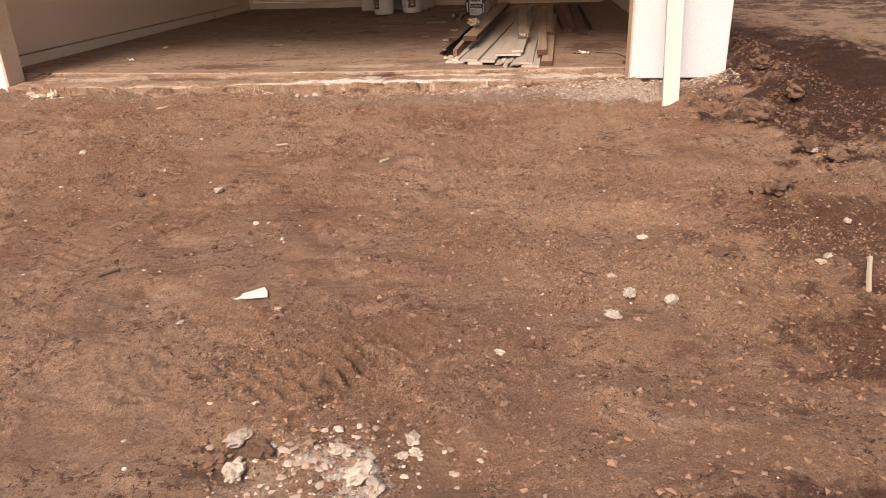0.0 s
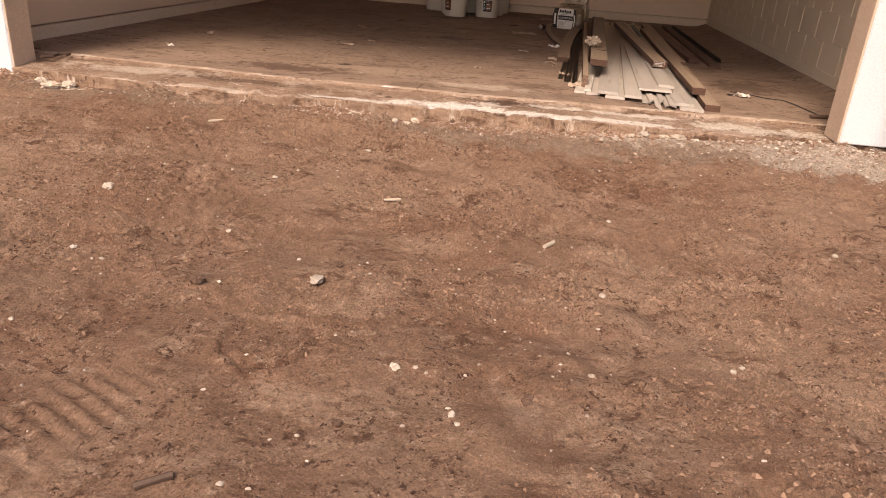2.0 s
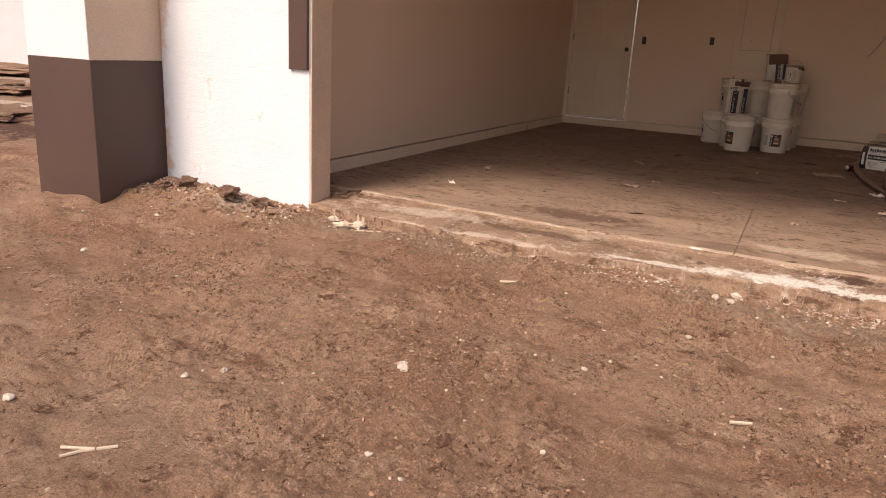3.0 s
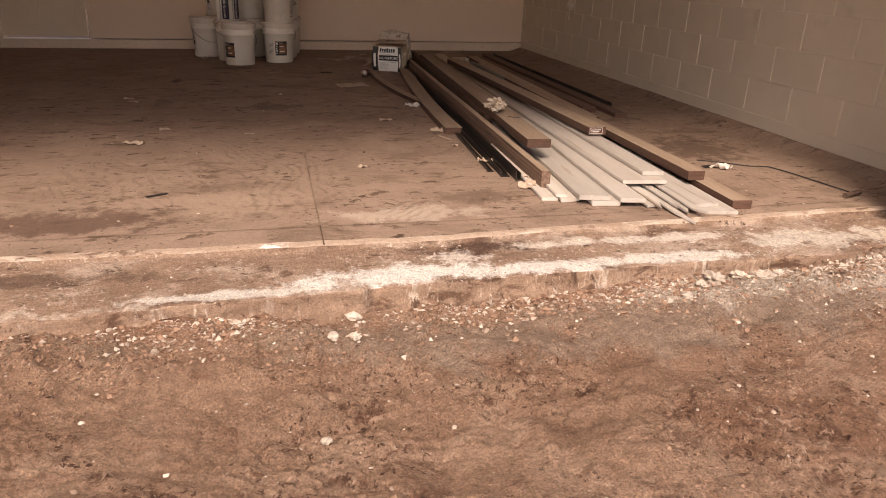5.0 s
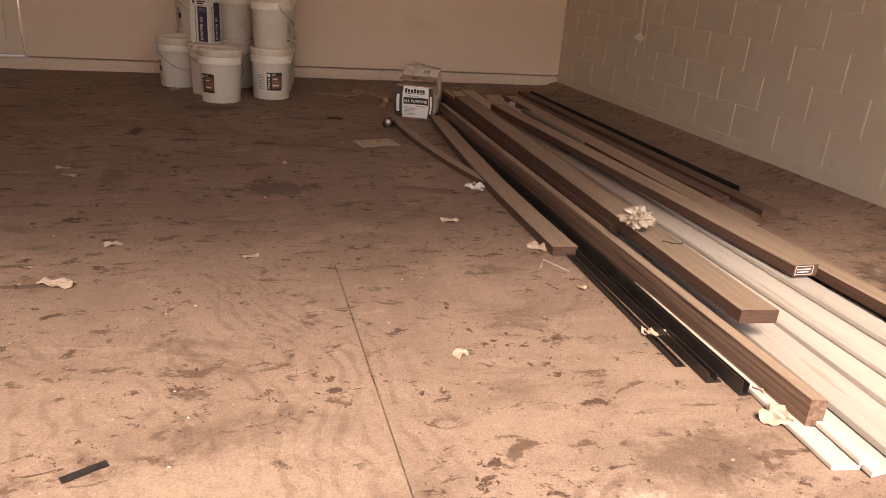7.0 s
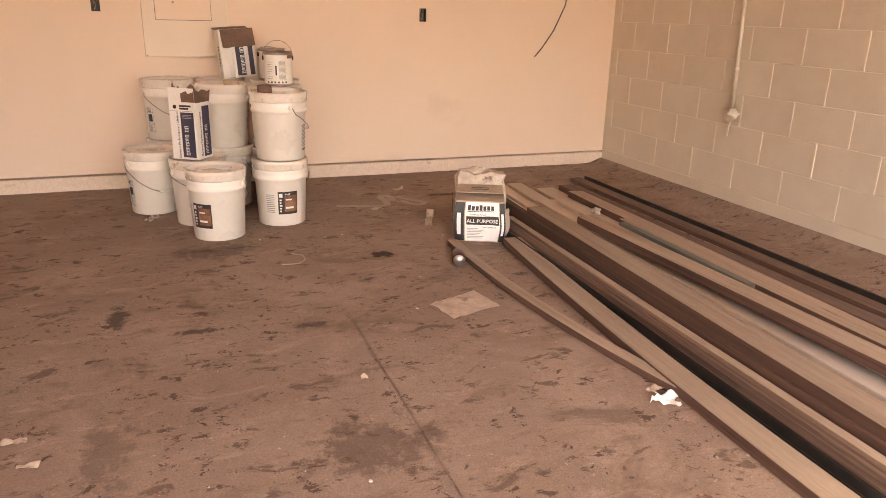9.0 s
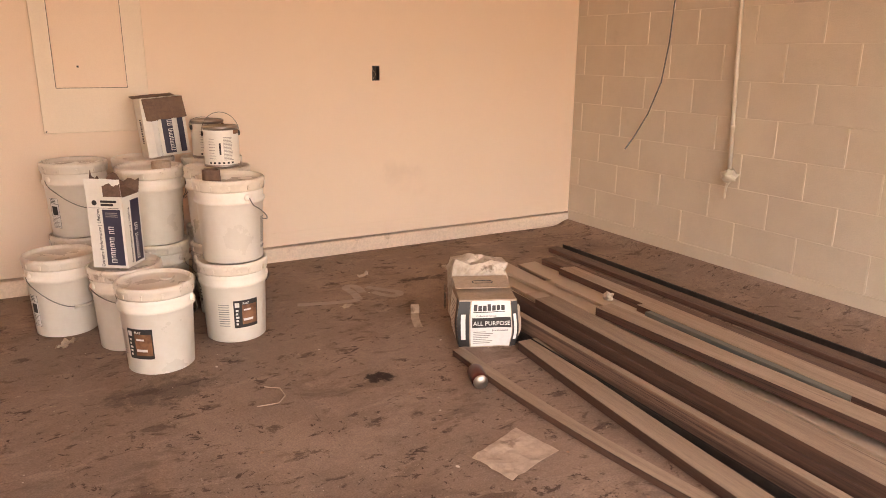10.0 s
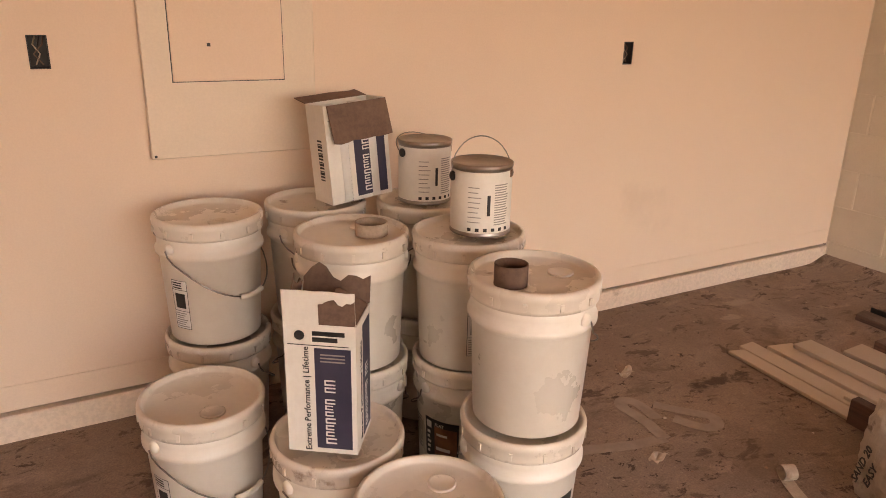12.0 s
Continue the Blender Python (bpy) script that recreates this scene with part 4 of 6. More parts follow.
def bucket(x, y, z, turn, group, label, mark="", bail=None, grip=True, dirty=False):
    """A five-gallon bucket: body, lid with rim and tabs, wire bail, printed patches; turn: the ear's angle from -y to +x."""
    b = thing("bucket", label, "bucket", pose(x, y, z), group)
    body = part("body", capped([(0.127, 0.0), (0.131, 0.003), (wall_r(0.255), 0.255), (0.147, 0.258), (0.153, 0.266), (0.153, 0.277), (0.1465, 0.281), (0.1465, 0.3), (0.1465, 0.335)], 48), PLASTIC, b, "", True)
    lid = part("lid", lathe([(0.1475, 0.318), (0.1525, 0.318), (0.1535, 0.326), (0.1535, 0.345), (0.156, 0.349), (0.156, 0.36), (0.153, 0.367), (0.147, 0.37), (0.143, 0.366), (0.141, 0.357), (0.136, 0.352), (0.07, 0.3505), (0.0005, 0.35)], 56), LIDMAT, b, "pale plastic lid with a raised rim", True)
    part("spout_cap", capped([(0.031, 0.3505), (0.031, 0.354), (0.027, 0.3555), (0.024, 0.353), (0.0005, 0.3525)], 24), LIDMAT, lid, "", True).location = (0.075 * math.sin(radians(turn + 70)), -0.075 * math.cos(radians(turn + 70)), 0)
    for k in range(12):
        a = 30 * k + turn
        t = part("tab", boxes((-0.004, 0.004, -0.157, -0.152, 0.327, 0.345)), LIDMAT, lid)
        t.matrix_basis = pose(0, 0, 0, 0, 0, a)
    for side in (0, 180):
        ear = part("ear", capped([(0.017, 0), (0.017, 0.006), (0.012, 0.012), (0.0005, 0.013)], 18), PLASTIC, b, "", True)
        ear.matrix_basis = pose(0, 0, 0, 0, 0, turn + side) @ pose(0, -0.142, 0.29, 90)
    drop = -78 if bail is None else bail
    pts = []
    for k in range(25):
        a = math.pi * k / 24
        p = Vector((0, -0.162 * math.cos(a), 0)) + 0.155 * math.sin(a) * Vector((math.cos(radians(drop)), 0, math.sin(radians(drop))))
        q = Vector((max(p.x, 0), p.y, p.z))
        rad = math.hypot(q.x, q.y)
        if rad < 0.158:
            s = math.sqrt(max(0.0, 0.158 ** 2 - q.y ** 2))
            q.x = max(q.x, s)
        pts.append(q)
    wire = part("bail", tube(pts, 0.0022, 6), WIRE, b, "steel wire bail")
    wire.matrix_basis = pose(0, 0, 0.29, 0, 0, turn)
    if grip:
        g = part("grip", tube(pts[10:15], 0.008, 10), PLASTIC, wire, "white plastic grip", True)
    if mark == "sale":
        a0 = -12
        patch(b, 0.07, 0.2, a0, a0 + 46, BLACKPRINT, "black_label", "black and brown printed paint label")
        patch(b, 0.085, 0.178, a0 + 15, a0 + 44, BROWNPRINT, "picture", off=0.0016)
        patch(b, 0.102, 0.113, a0 + 17, a0 + 36, WHITEPRINT, "print_bar", off=0.0022)
        patch(b, 0.15, 0.158, a0 + 18, a0 + 32, WHITEPRINT, "print_bar", off=0.0022)
        patch(b, 0.168, 0.19, a0 + 2.5, a0 + 10.5, WHITEPRINT, "round_mark", off=0.0016)
        for z0 in (0.084, 0.1, 0.116, 0.132, 0.148):
            patch(b, z0, z0 + 0.009, a0 + 3.5, a0 + 7.5 + (z0 * 1000 % 3), WHITEPRINT, "print_bar", off=0.0016)
        for k in range(10):
            patch(b, 0.08 + 0.011 * k, 0.084 + 0.011 * k, a0 - 28, a0 - 8, GREYPRINT, "print_bar", off=0.0012)
        t = curved_text(b, "FLAT", 0.185, a0 + 22, 0.013, WHITEPRINT)
    if mark == "warn":
        patch(b, 0.05, 0.2, -11, 11, WHITEPRINT, "warning_label", "black and white warning label")
        for z0, z1 in ((0.05, 0.0515), (0.1985, 0.2), (0.105, 0.1065), (0.17, 0.1715)):
            patch(b, z0, z1, -11, 11, BLACKPRINT, "print_bar", off=0.0018)
        for s in (-11, 10.4):
            patch(b, 0.05, 0.2, s, s + 0.6, BLACKPRINT, "print_bar", off=0.0018)
        patch(b, 0.115, 0.16, -7, 7, BLACKPRINT, "warning_mark", off=0.0018)
        for k in range(7):
            patch(b, 0.056 + 0.0068 * k, 0.059 + 0.0068 * k, -9, 8 - (k * 5) % 7, GREYPRINT, "print_bar", off=0.0018)
        for k in range(3):
            patch(b, 0.175 + 0.0075 * k, 0.179 + 0.0075 * k, -9, 4, BLACKPRINT, "print_bar", off=0.0018)
    if mark == "back":
        for k in range(16):
            patch(b, 0.075 + 0.0075 * k, 0.079 + 0.0075 * k, -13, 13 - (k * 7) % 5, GREYPRINT, "print_bar", off=0.0012)
        for k in range(4):
            patch(b, 0.05, 0.062, -12 + 7 * k, -8 + 7 * k, BLACKPRINT, "print_bar", off=0.0012)
    return b


PATCH_TURN = [0.0]
def patch(b, z0, z1, a0, a1, material, name, label="", off=0.0009):
    t = PATCH_TURN[0]
    return part(name, arc_label(None, wall_r(z0) + off, wall_r(z1) + off, z0, z1, a0 + t, a1 + t, max(2, int(abs(a1 - a0) / 4))), material, b, label, True)


def letters(name, body, size, material, parent, m, thick=0.0003):
    """Lettering as a thin mesh."""
    cu = bpy.data.curves.new(name, "FONT")
    cu.body, cu.size, cu.extrude, cu.align_x, cu.align_y, cu.resolution_u = body, size, thick, "CENTER", "CENTER", 2
    cu.offset = size * 0.012
    tmp = bpy.data.objects.new(name, cu)
    me = bpy.data.meshes.new_from_object(tmp)
    bpy.data.objects.remove(tmp)
    me.name = name
    me.materials.append(material)
    o = new(name, me)
    o.parent = parent
    o.matrix_basis = m
    return o


def curved_text(b, body, z, a, size, material):
    t = a + PATCH_TURN[0]
    return letters("lettering", body, size, material, b, pose(0, 0, 0, 0, 0, t) @ pose(0, -wall_r(z) - 0.003, z, 90))


GB = "paint buckets stacked by the back wall"
H = BUCKET_H
FULL = "white plastic paint bucket with lid "
STACKS = [
    # x, y, level, ear turn, bail angle, mark, mark turn, label
    (-1.86, 9.288, 0, 62, -75, "sale", -52, "standing alone before the others"),
    (-1.5, 9.478, 0, 75, -70, "sale", -4, "under another, brown label outward"),
    (-1.49, 9.484, 1, 18, -62, "back", 62, "stacked on top, bail hanging"),
    (-2.185, 9.915, 0, -62, -76, "warn", -62, "beside the stacks"),
    (-1.938, 9.602, 0, -70, -30, "", 0, "under an open carton"),
    (-2.06, 10.3, 0, 30, -70, "", 0, "at a stack's foot"),
    (-2.063, 10.305, 1, -58, -72, "warn", -52, "stacked near the wall"),
    (-1.752, 9.965, 0, 40, -75, "", 0, "at a stack's foot"),
    (-1.752, 9.965, 1, 70, -78, "", 0, "with dirty scuffed rim"),
    (-1.455, 9.835, 0, 100, -75, "sale", -70, "half hidden under another"),
    (-1.462, 9.832, 1, -5, -70, "warn", -18, "under a paint can"),
    (-1.735, 10.31, 0, 120, -75, "", 0, "at the back"),
    (-1.735, 10.31, 1, -60, -75, "", 0, "under a torn carton"),
    (-1.412, 10.19, 0, 120, -75, "", 0, "under another"),
    (-1.41, 10.19, 1, 150, -75, "", 0, "under a paint can"),
]
for x, y, lev, turn, drop, mark, mt, words in STACKS:
    PATCH_TURN[0] = mt
    bucket(x, y, lev * (H - 0.003) + 0.002, turn, GB, FULL + words, mark, drop, grip=turn in (-62, -70, 70, -58))
STACK_TOP = H - 0.003 + 0.352 + 0.002

# cardboard core of a tape roll on a lid
core = part("tape_core", lathe([(0.0385, 0), (0.0385, 0.05), (0.0345, 0.05), (0.0345, 0), (0.0385, 0)], 28), CARD, None, "", True)
core.location = (-1.565, 9.47, STACK_TOP)
tagged(core, "brown cardboard tape core standing on a bucket lid", "tape core")
core = part("tape_core", lathe([(0.045, 0), (0.045, 0.035), (0.041, 0.035), (0.041, 0), (0.045, 0)], 28), CARD_TAN, None, "", True)
core.location = (-1.70, 9.95, STACK_TOP)
tagged(core, "brown tape core lying in the dished bucket lid", "tape core")

# ---- paint cans ----
def paint_can(x, y, z, turn, label, up):
    c = thing("paint_can", label, "paint can", pose(x, y, z, 0, 0, turn), "gallon paint cans")
    part("can_body", capped([(0.081, 0.0), (0.083, 0.002), (0.083, 0.006), (0.081, 0.009), (0.081, 0.178), (0.084, 0.181), (0.084, 0.19), (0.08, 0.192), (0.076, 0.186), (0.0005, 0.185)], 44), TIN, c, "dull tin body and rim", True)
    part("paper_label", lathe([(0.0815, 0.012), (0.0815, 0.174)], 36, -150, 150), WHITECARD, c, "white printed paper label", True)
    part("dark_band", lathe([(0.082, 0.155), (0.082, 0.174)], 12, 40, 110), BROWNPRINT, c)
    for k in range(17):
        part("print_bar", lathe([(0.0819, 0.034 + 0.0066 * k), (0.0819, 0.037 + 0.0066 * k)], 6, 2, 34 - (k * 5) % 6), GREYPRINT, c)
        if k % 2:
            part("print_bar", lathe([(0.0819, 0.034 + 0.0066 * k), (0.0819, 0.0365 + 0.0066 * k)], 6, -48, -22 - (k * 3) % 8), GREYPRINT, c)
    part("print_bar", lathe([(0.0819, 0.06), (0.0819, 0.115)], 3, -12, -6), BLACKPRINT, c)
    for k in range(6):
        part("print_bar", lathe([(0.0819, 0.017), (0.0819, 0.026)], 2, -48 + 15 * k, -41 + 15 * k), BLACKPRINT, c)
    for s in (-1, 1):
        e = part("bail_ear", capped([(0.013, 0), (0.013, 0.006), (0.008, 0.009), (0.0005, 0.009)], 14), BLACKPRINT, c, "black plastic ear", True)
        e.matrix_basis = pose(s * 0.081, 0, 0.155, 0, s * 90)
    d = radians(up)
    part("bail", tube([(-0.088 * math.cos(math.pi * k / 16), 0.1 * math.sin(math.pi * k / 16) * math.cos(d), 0.155 + 0.1 * math.sin(math.pi * k / 16) * math.sin(d)) for k in range(17)], 0.0016, 6), WIRE, c, "thin wire bail")
    return c


paint_can(-1.437, 9.815, STACK_TOP + 0.017, -8, "gallon paint can with upright wire bail on a bucket", 80)
paint_can(-1.425, 10.17, STACK_TOP + 0.017, 8, "gallon paint can with folded wire bail on a bucket", 25)

# ---- caulk cartons ----
def carton(m, label, w, d, h, torn):
    """Open carton: front at -y. w, d, h: its size."""
    c = thing("caulk_carton", label, "cardboard box", m, "caulk cartons")
    t = 0.003
    for side_name, spec in (("carton_front", (0, w, 0, t, 0, h)), ("carton_back", (0, w, d - t, d, 0, h)), ("carton_side", (0, t, t, d - t, 0, h)), ("carton_side", (w - t, w, t, d - t, 0, h)), ("carton_base", (t, w - t, t, d - t, 0, t))):
        part(side_name, boxes(spec), WHITECARD, c)
    part("navy_panel", boxes((w * 0.42, w * 0.93, -0.0008, -0.0001, 0.012, h - 0.05)), NAVY, c, "dark blue printed panel")
    part("navy_panel", boxes((w + 0.0001, w + 0.0008, d * 0.45, d * 0.93, 0.012, h - 0.02)), NAVY, c, "dark blue printed panel")
    side = lambda y, z: pose(w + 0.0014, y, z, 90, 0, 90) @ pose(0, 0, 0, 0, 0, 90)
    letters("lettering", "Extreme Performance | Lifetime", 0.0195, BLACKPRINT, c, pose(w * 0.3, -0.0012, h * 0.43, 90) @ pose(0, 0, 0, 0, 0, 90))
    letters("lettering", "Extreme Performance | Lifetime", 0.0185, BLACKPRINT, c, side(d * 0.3, h * 0.45))
    z = 0.024
    for q, (hi, wide) in enumerate(((1.0, 0.019), (0.78, 0.016), (0.78, 0.016), (0.95, 0.018), (0.78, 0.016), (0.72, 0.014), (0.95, 0.016), (0.0, 0.012), (1.0, 0.017), (1.0, 0.018))):
        if hi:
            part("print_block", boxes((w * 0.55, w * 0.55 + 0.024 * hi, -0.0014, -0.0009, z, z + wide * 0.2), (w * 0.55, w * 0.55 + 0.024 * hi, -0.0014, -0.0009, z + wide * 0.55, z + wide * 0.75), (w * 0.55, w * 0.55 + 0.0035, -0.00145, -0.0009, z + wide * 0.2, z + wide * 0.55)), WHITEPRINT, c)
            part("print_block", boxes((w + 0.0009, w + 0.0014, d * 0.57, d * 0.57 + 0.024 * hi, z, z + wide * 0.2), (w + 0.0009, w + 0.0014, d * 0.57, d * 0.57 + 0.024 * hi, z + wide * 0.55, z + wide * 0.75), (w + 0.0009, w + 0.00145, d * 0.57, d * 0.57 + 0.0035, z + wide * 0.2, z + wide * 0.55)), WHITEPRINT, c)
        z += wide
    for k in range(3):
        part("print_bar", boxes((w * 0.5, w * 0.85, -0.0014, -0.0009, h - 0.066 - 0.008 * k, h - 0.063 - 0.008 * k)), GREYPRINT, c)
    dot = part("round_mark", capped([(0.011, 0), (0.011, 0.0006)], 20), BLACKPRINT, c)
    dot.matrix_basis = pose(w * 0.22, -0.0005, h - 0.022, 90)
    part("print_bar", boxes((w * 0.4, w * 0.85, -0.0014, -0.0002, h - 0.021, h - 0.011)), BLACKPRINT, c)
    part("print_bar", boxes((w * 0.4, w * 0.75, -0.0014, -0.0002, h - 0.035, h - 0.025)), BLACKPRINT, c)
    part("print_bar", boxes((w * 0.05, w * 0.9, -0.0014, -0.0002, h - 0.0445, h - 0.043)), BLACKPRINT, c)
    for i in range(2):
        for j in range(3):
            part("caulk_tube", capped([(0.024, 0), (0.024, h - 0.02), (0.02, h - 0.012), (0.017, h - 0.012), (0.016, h - 0.02), (0.0005, h - 0.02)], 20), TUBE, c, "white caulk tube", True).location = (w * (0.27 + 0.46 * i), d * (0.18 + 0.32 * j), t)
    return c


def flap(c, m, w, h, material, seed, label="", ragged=0.02):
    bm = bmesh.new()
    n = 9
    outline = [(0, 0), (w, 0)] + [(w * (1 - k / n), h - ragged * (0.5 + 0.9 * noise.noise(Vector((k * 0.37, seed * 1.7, 0))))) for k in range(n + 1)]
    f = [bm.verts.new((x, -0.0013, z)) for x, z in outline]
    r = [bm.verts.new((x, 0.0013, z)) for x, z in outline]
    bm.faces.new(f)
    bm.faces.new(r[::-1])
    for k in range(len(f)):
        q = (k + 1) % len(f)
        bm.faces.new((f[q], f[k], r[k], r[q]))
    p = part("flap", bm, material, c, label)
    p.matrix_basis = m
    return p


CW, CD, CH = 0.155, 0.142, 0.305
box_a = carton(pose(-2.06, 9.58, 0.352 + 0.002 + 0.016, 0, 0, -35), "open white and navy caulk carton with torn flaps on a bucket", CW, CD, CH, 0)
flap(box_a, pose(0.0, 0.0015, CH, 3), CW, 0.082, WHITECARD, 3, "white carton flap standing up", 0.004)
flap(box_a, pose(CW * 0.5, -0.0005, CH + 0.005, 3), CW * 0.5, 0.078, CARD, 13, "torn brown patch", 0.05)
flap(box_a, pose(CW - 0.002, 0.02, CH, 0, 0, 90) @ pose(0, 0, 0, -62), CD * 0.8, 0.085, CARD, 5, "torn brown cardboard flap", 0.05)
flap(box_a, pose(0.0, CD, CH, -15), CW, 0.1, CARD, 8, "torn brown cardboard flap", 0.06)
flap(box_a, pose(0.002, 0.01, CH, 0, 0, 90) @ pose(0, 0, 0, 12), CD * 0.6, 0.11, CARD, 9, "torn brown cardboard flap", 0.06)
BW, BD, BH = 0.215, 0.105, 0.295
box_b = carton(pose(-1.718, 10.195, STACK_TOP + 0.02, -2, -4, 10), "tilted white and navy caulk carton with a folded brown flap", BW, BD, BH, 1)
flap(box_b, pose(0.01, -0.002, BH, 166), BW * 0.95, 0.12, CARD, 6, "folded brown cardboard flap", 0.02)
flap(box_b, pose(0, BD, BH, -80), BW, 0.08, CARD, 7, "brown cardboard flap")
for k in range(14):
    part("barcode_bar", boxes((-0.0009, -0.0002, 0.03, 0.055, 0.07 + 0.009 * k, 0.0735 + 0.009 * k + 0.002 * (k % 3))), BLACKPRINT, box_b)

# ---- joint compound box, plaster bag, can ----
ang = math.degrees(math.atan2(8.727 - 8.825, -0.447 + 0.674))
jb = thing("compound_box", "sagging white and black joint compound box, dented", "cardboard box", pose(-0.678, 8.828, 0.0, 0, 0, ang))
bm = bmesh.new()
JW, JD, JH = 0.255, 0.225, 0.225
n = 10
def sag(x, y, z):
    b = 0.02 * math.sin(math.pi * min(1, z / JH)) * (0.6 + 0.4 * noise.noise(Vector((x * 9, y * 9, z * 9))))
    return Vector((x + b * (2 * x / JW - 1), y + b * (2 * y / JD - 1) * 1.1, z + 0.004 * noise.noise(Vector((x * 20, y * 20, 3)))))
def sagged(x0, x1, y0, y1, z0, z1, nn=10, out=0.0):
    """One box face patch, bulged like the box; a thin skin out from the front."""
    bm = bmesh.new()
    pts = {}
    for i in range(nn + 1):
        for j in range(nn + 1):
            x, z = x0 + (x1 - x0) * i / nn, z0 + (z1 - z0) * j / nn
            pts[i, j] = bm.verts.new(sag(x, y0, z) + Vector((0, -out, 0)))
    for i in range(nn):
        for j in range(nn):
            bm.faces.new((pts[i, j], pts[i + 1, j], pts[i + 1, j + 1], pts[i, j + 1]))
    return bm
bm = boxes((0, JW, 0, JD, 0.001, JH))
bmesh.ops.subdivide_edges(bm, edges=bm.edges[:], cuts=9, use_grid_fill=True)
for v in bm.verts:
    v.co = sag(*v.co)
part("box_body", bm, CARD_TAN, jb, "tan worn cardboard")
part("front_print", sagged(0.055, JW - 0.03, 0, 0, 0.006, JH - 0.006, 8, 0.001), WHITEPRINT, jb, "white printed front")
part("corner_print", sagged(0.0, 0.05, 0, 0, 0.004, JH - 0.008, 6, 0.001), BLACKPRINT, jb, "black corner print")
part("corner_print", sagged(JW - 0.027, JW, 0, 0, 0.004, JH - 0.008, 6, 0.001), BLACKPRINT, jb, "black corner print")
part("black_band", sagged(0.062, JW - 0.032, 0, 0, 0.098, 0.145, 6, 0.002), BLACKPRINT, jb)
letters("lettering", "ALL PURPOSE", 0.0275, WHITEPRINT, jb, pose(0.142, -0.0255, 0.121, 90))
letters("lettering", "Professional Formula", 0.0105, BLACKPRINT, jb, pose(0.118, -0.0235, 0.156, 90))
letters("lettering", "Joint Compound", 0.0105, BLACKPRINT, jb, pose(0.18, -0.0235, 0.088, 90))
for k in range(7):
    part("print_block", sagged(0.066 + 0.0195 * k, 0.0815 + 0.0195 * k, 0, 0, 0.176, 0.205 if k in (0, 3) else 0.199, 2, 0.0022), BLACKPRINT, jb)
part("print_bar", sagged(0.066, 0.2, 0, 0, 0.169, 0.1725, 5, 0.0022), BLACKPRINT, jb)
for k in range(7):
    part("print_bar", sagged(0.066, 0.12 + 0.01 * (k * 3 % 4), 0, 0, 0.075 - 0.009 * k, 0.0785 - 0.009 * k, 3, 0.0022), GREYPRINT, jb)
part("print_bar", sagged(0.015, 0.034, 0, 0, 0.04, 0.16, 4, 0.002), WHITEPRINT, jb)
def side_print(y0, y1, z0, z1, material, out, name="side_print"):
    bm = bmesh.new()
    pts = {(i, j): bm.verts.new(sag(0, y0 + (y1 - y0) * i / 6, z0 + (z1 - z0) * j / 6) - Vector((out, 0, 0))) for i in range(7) for j in range(7)}
    for i in range(6):
        for j in range(6):
            bm.faces.new((pts[i, j], pts[i, j + 1], pts[i + 1, j + 1], pts[i + 1, j]))
    return part(name, bm, material, jb)


side_print(0.004, 0.06, 0.004, JH - 0.008, BLACKPRINT, 0.001)
side_print(0.075, JD - 0.01, 0.01, JH - 0.02, WHITECARD, 0.001)
for k in range(9):
    side_print(0.085, JD - 0.03 - 0.012 * (k % 3), 0.04 + 0.017 * k, 0.046 + 0.017 * k, GREYPRINT, 0.002, "print_bar")
part("print_bar", sagged(JW - 0.02, JW - 0.008, 0, 0, 0.04, 0.16, 4, 0.002), WHITEPRINT, jb)
top = part("top_flap", boxes((-0.005, JW * 0.98, JD * 0.42, JD + 0.01, 0, 0.005), bevel=0.001), CARD_TAN, jb, "tan cardboard flap with a hand hole")
top.matrix_basis = pose(0, 0, JH + 0.012, 5)
bm = tube([(0.09 + 0.035 * s * 1.0 + 0.012 * math.cos(a), JD * 0.7 + 0.014 * math.sin(a), 0.006) for s, a in [(0, math.pi / 2 + math.pi * k / 8) for k in range(9)] + [(2, -math.pi / 2 + math.pi * k / 8) for k in range(9)] + [(0, math.pi / 2)]], 0.0018, 6)
part("hand_hole", bm, BLACKPRINT, top)
part("bulge", lump(31, (0.05, 0.12, 0.15), 0.3, 3), PLASTICBAG, jb, "white plastic liner bulging from the side", True).location = (JW + 0.01, 0.07, 0.02)

bag = thing("plaster_bag", "crumpled white and tan paper plaster bag behind the box", "paper bag", pose(-0.545, 9.04, 0, 0, 0, -24))
bm = boxes((-0.035, 0.22, 0.0, 0.13, 0, 0.32))
bmesh.ops.subdivide_edges(bm, edges=bm.edges[:], cuts=14, use_grid_fill=True)
for v in bm.verts:
    k = v.co.z / 0.32
    v.co.x = 0.1 + (v.co.x - 0.1) * (1.0 + 0.1 * math.sin(3.1 * k) - 0.18 * max(0, k - 0.75) * 4 * 0.3)
    v.co.y = 0.065 + (v.co.y - 0.065) * (1.0 - 0.55 * max(0.0, k - 0.55))
    v.co += Vector((noise.noise(v.co * 13), noise.noise(v.co * 13 + Vector((9, 0, 0))), 0.9 * noise.noise(v.co * 12 + Vector((0, 9, 0))))) * (0.012 + 0.05 * max(0, k - 0.6))
    v.co += Vector((noise.noise(v.co * 37), noise.noise(v.co * 41), noise.noise(v.co * 33))) * 0.008
    v.co.z = max(v.co.z, 0.001)
part("bag_body", bm, PLASTICBAG, bag)
letters("lettering", "EASY", 0.034, BLACKPRINT, bag, pose(-0.068, 0.045, 0.12, 90, 0, -90) @ pose(0, 0, 0, 0, 0, 76), 0.001)
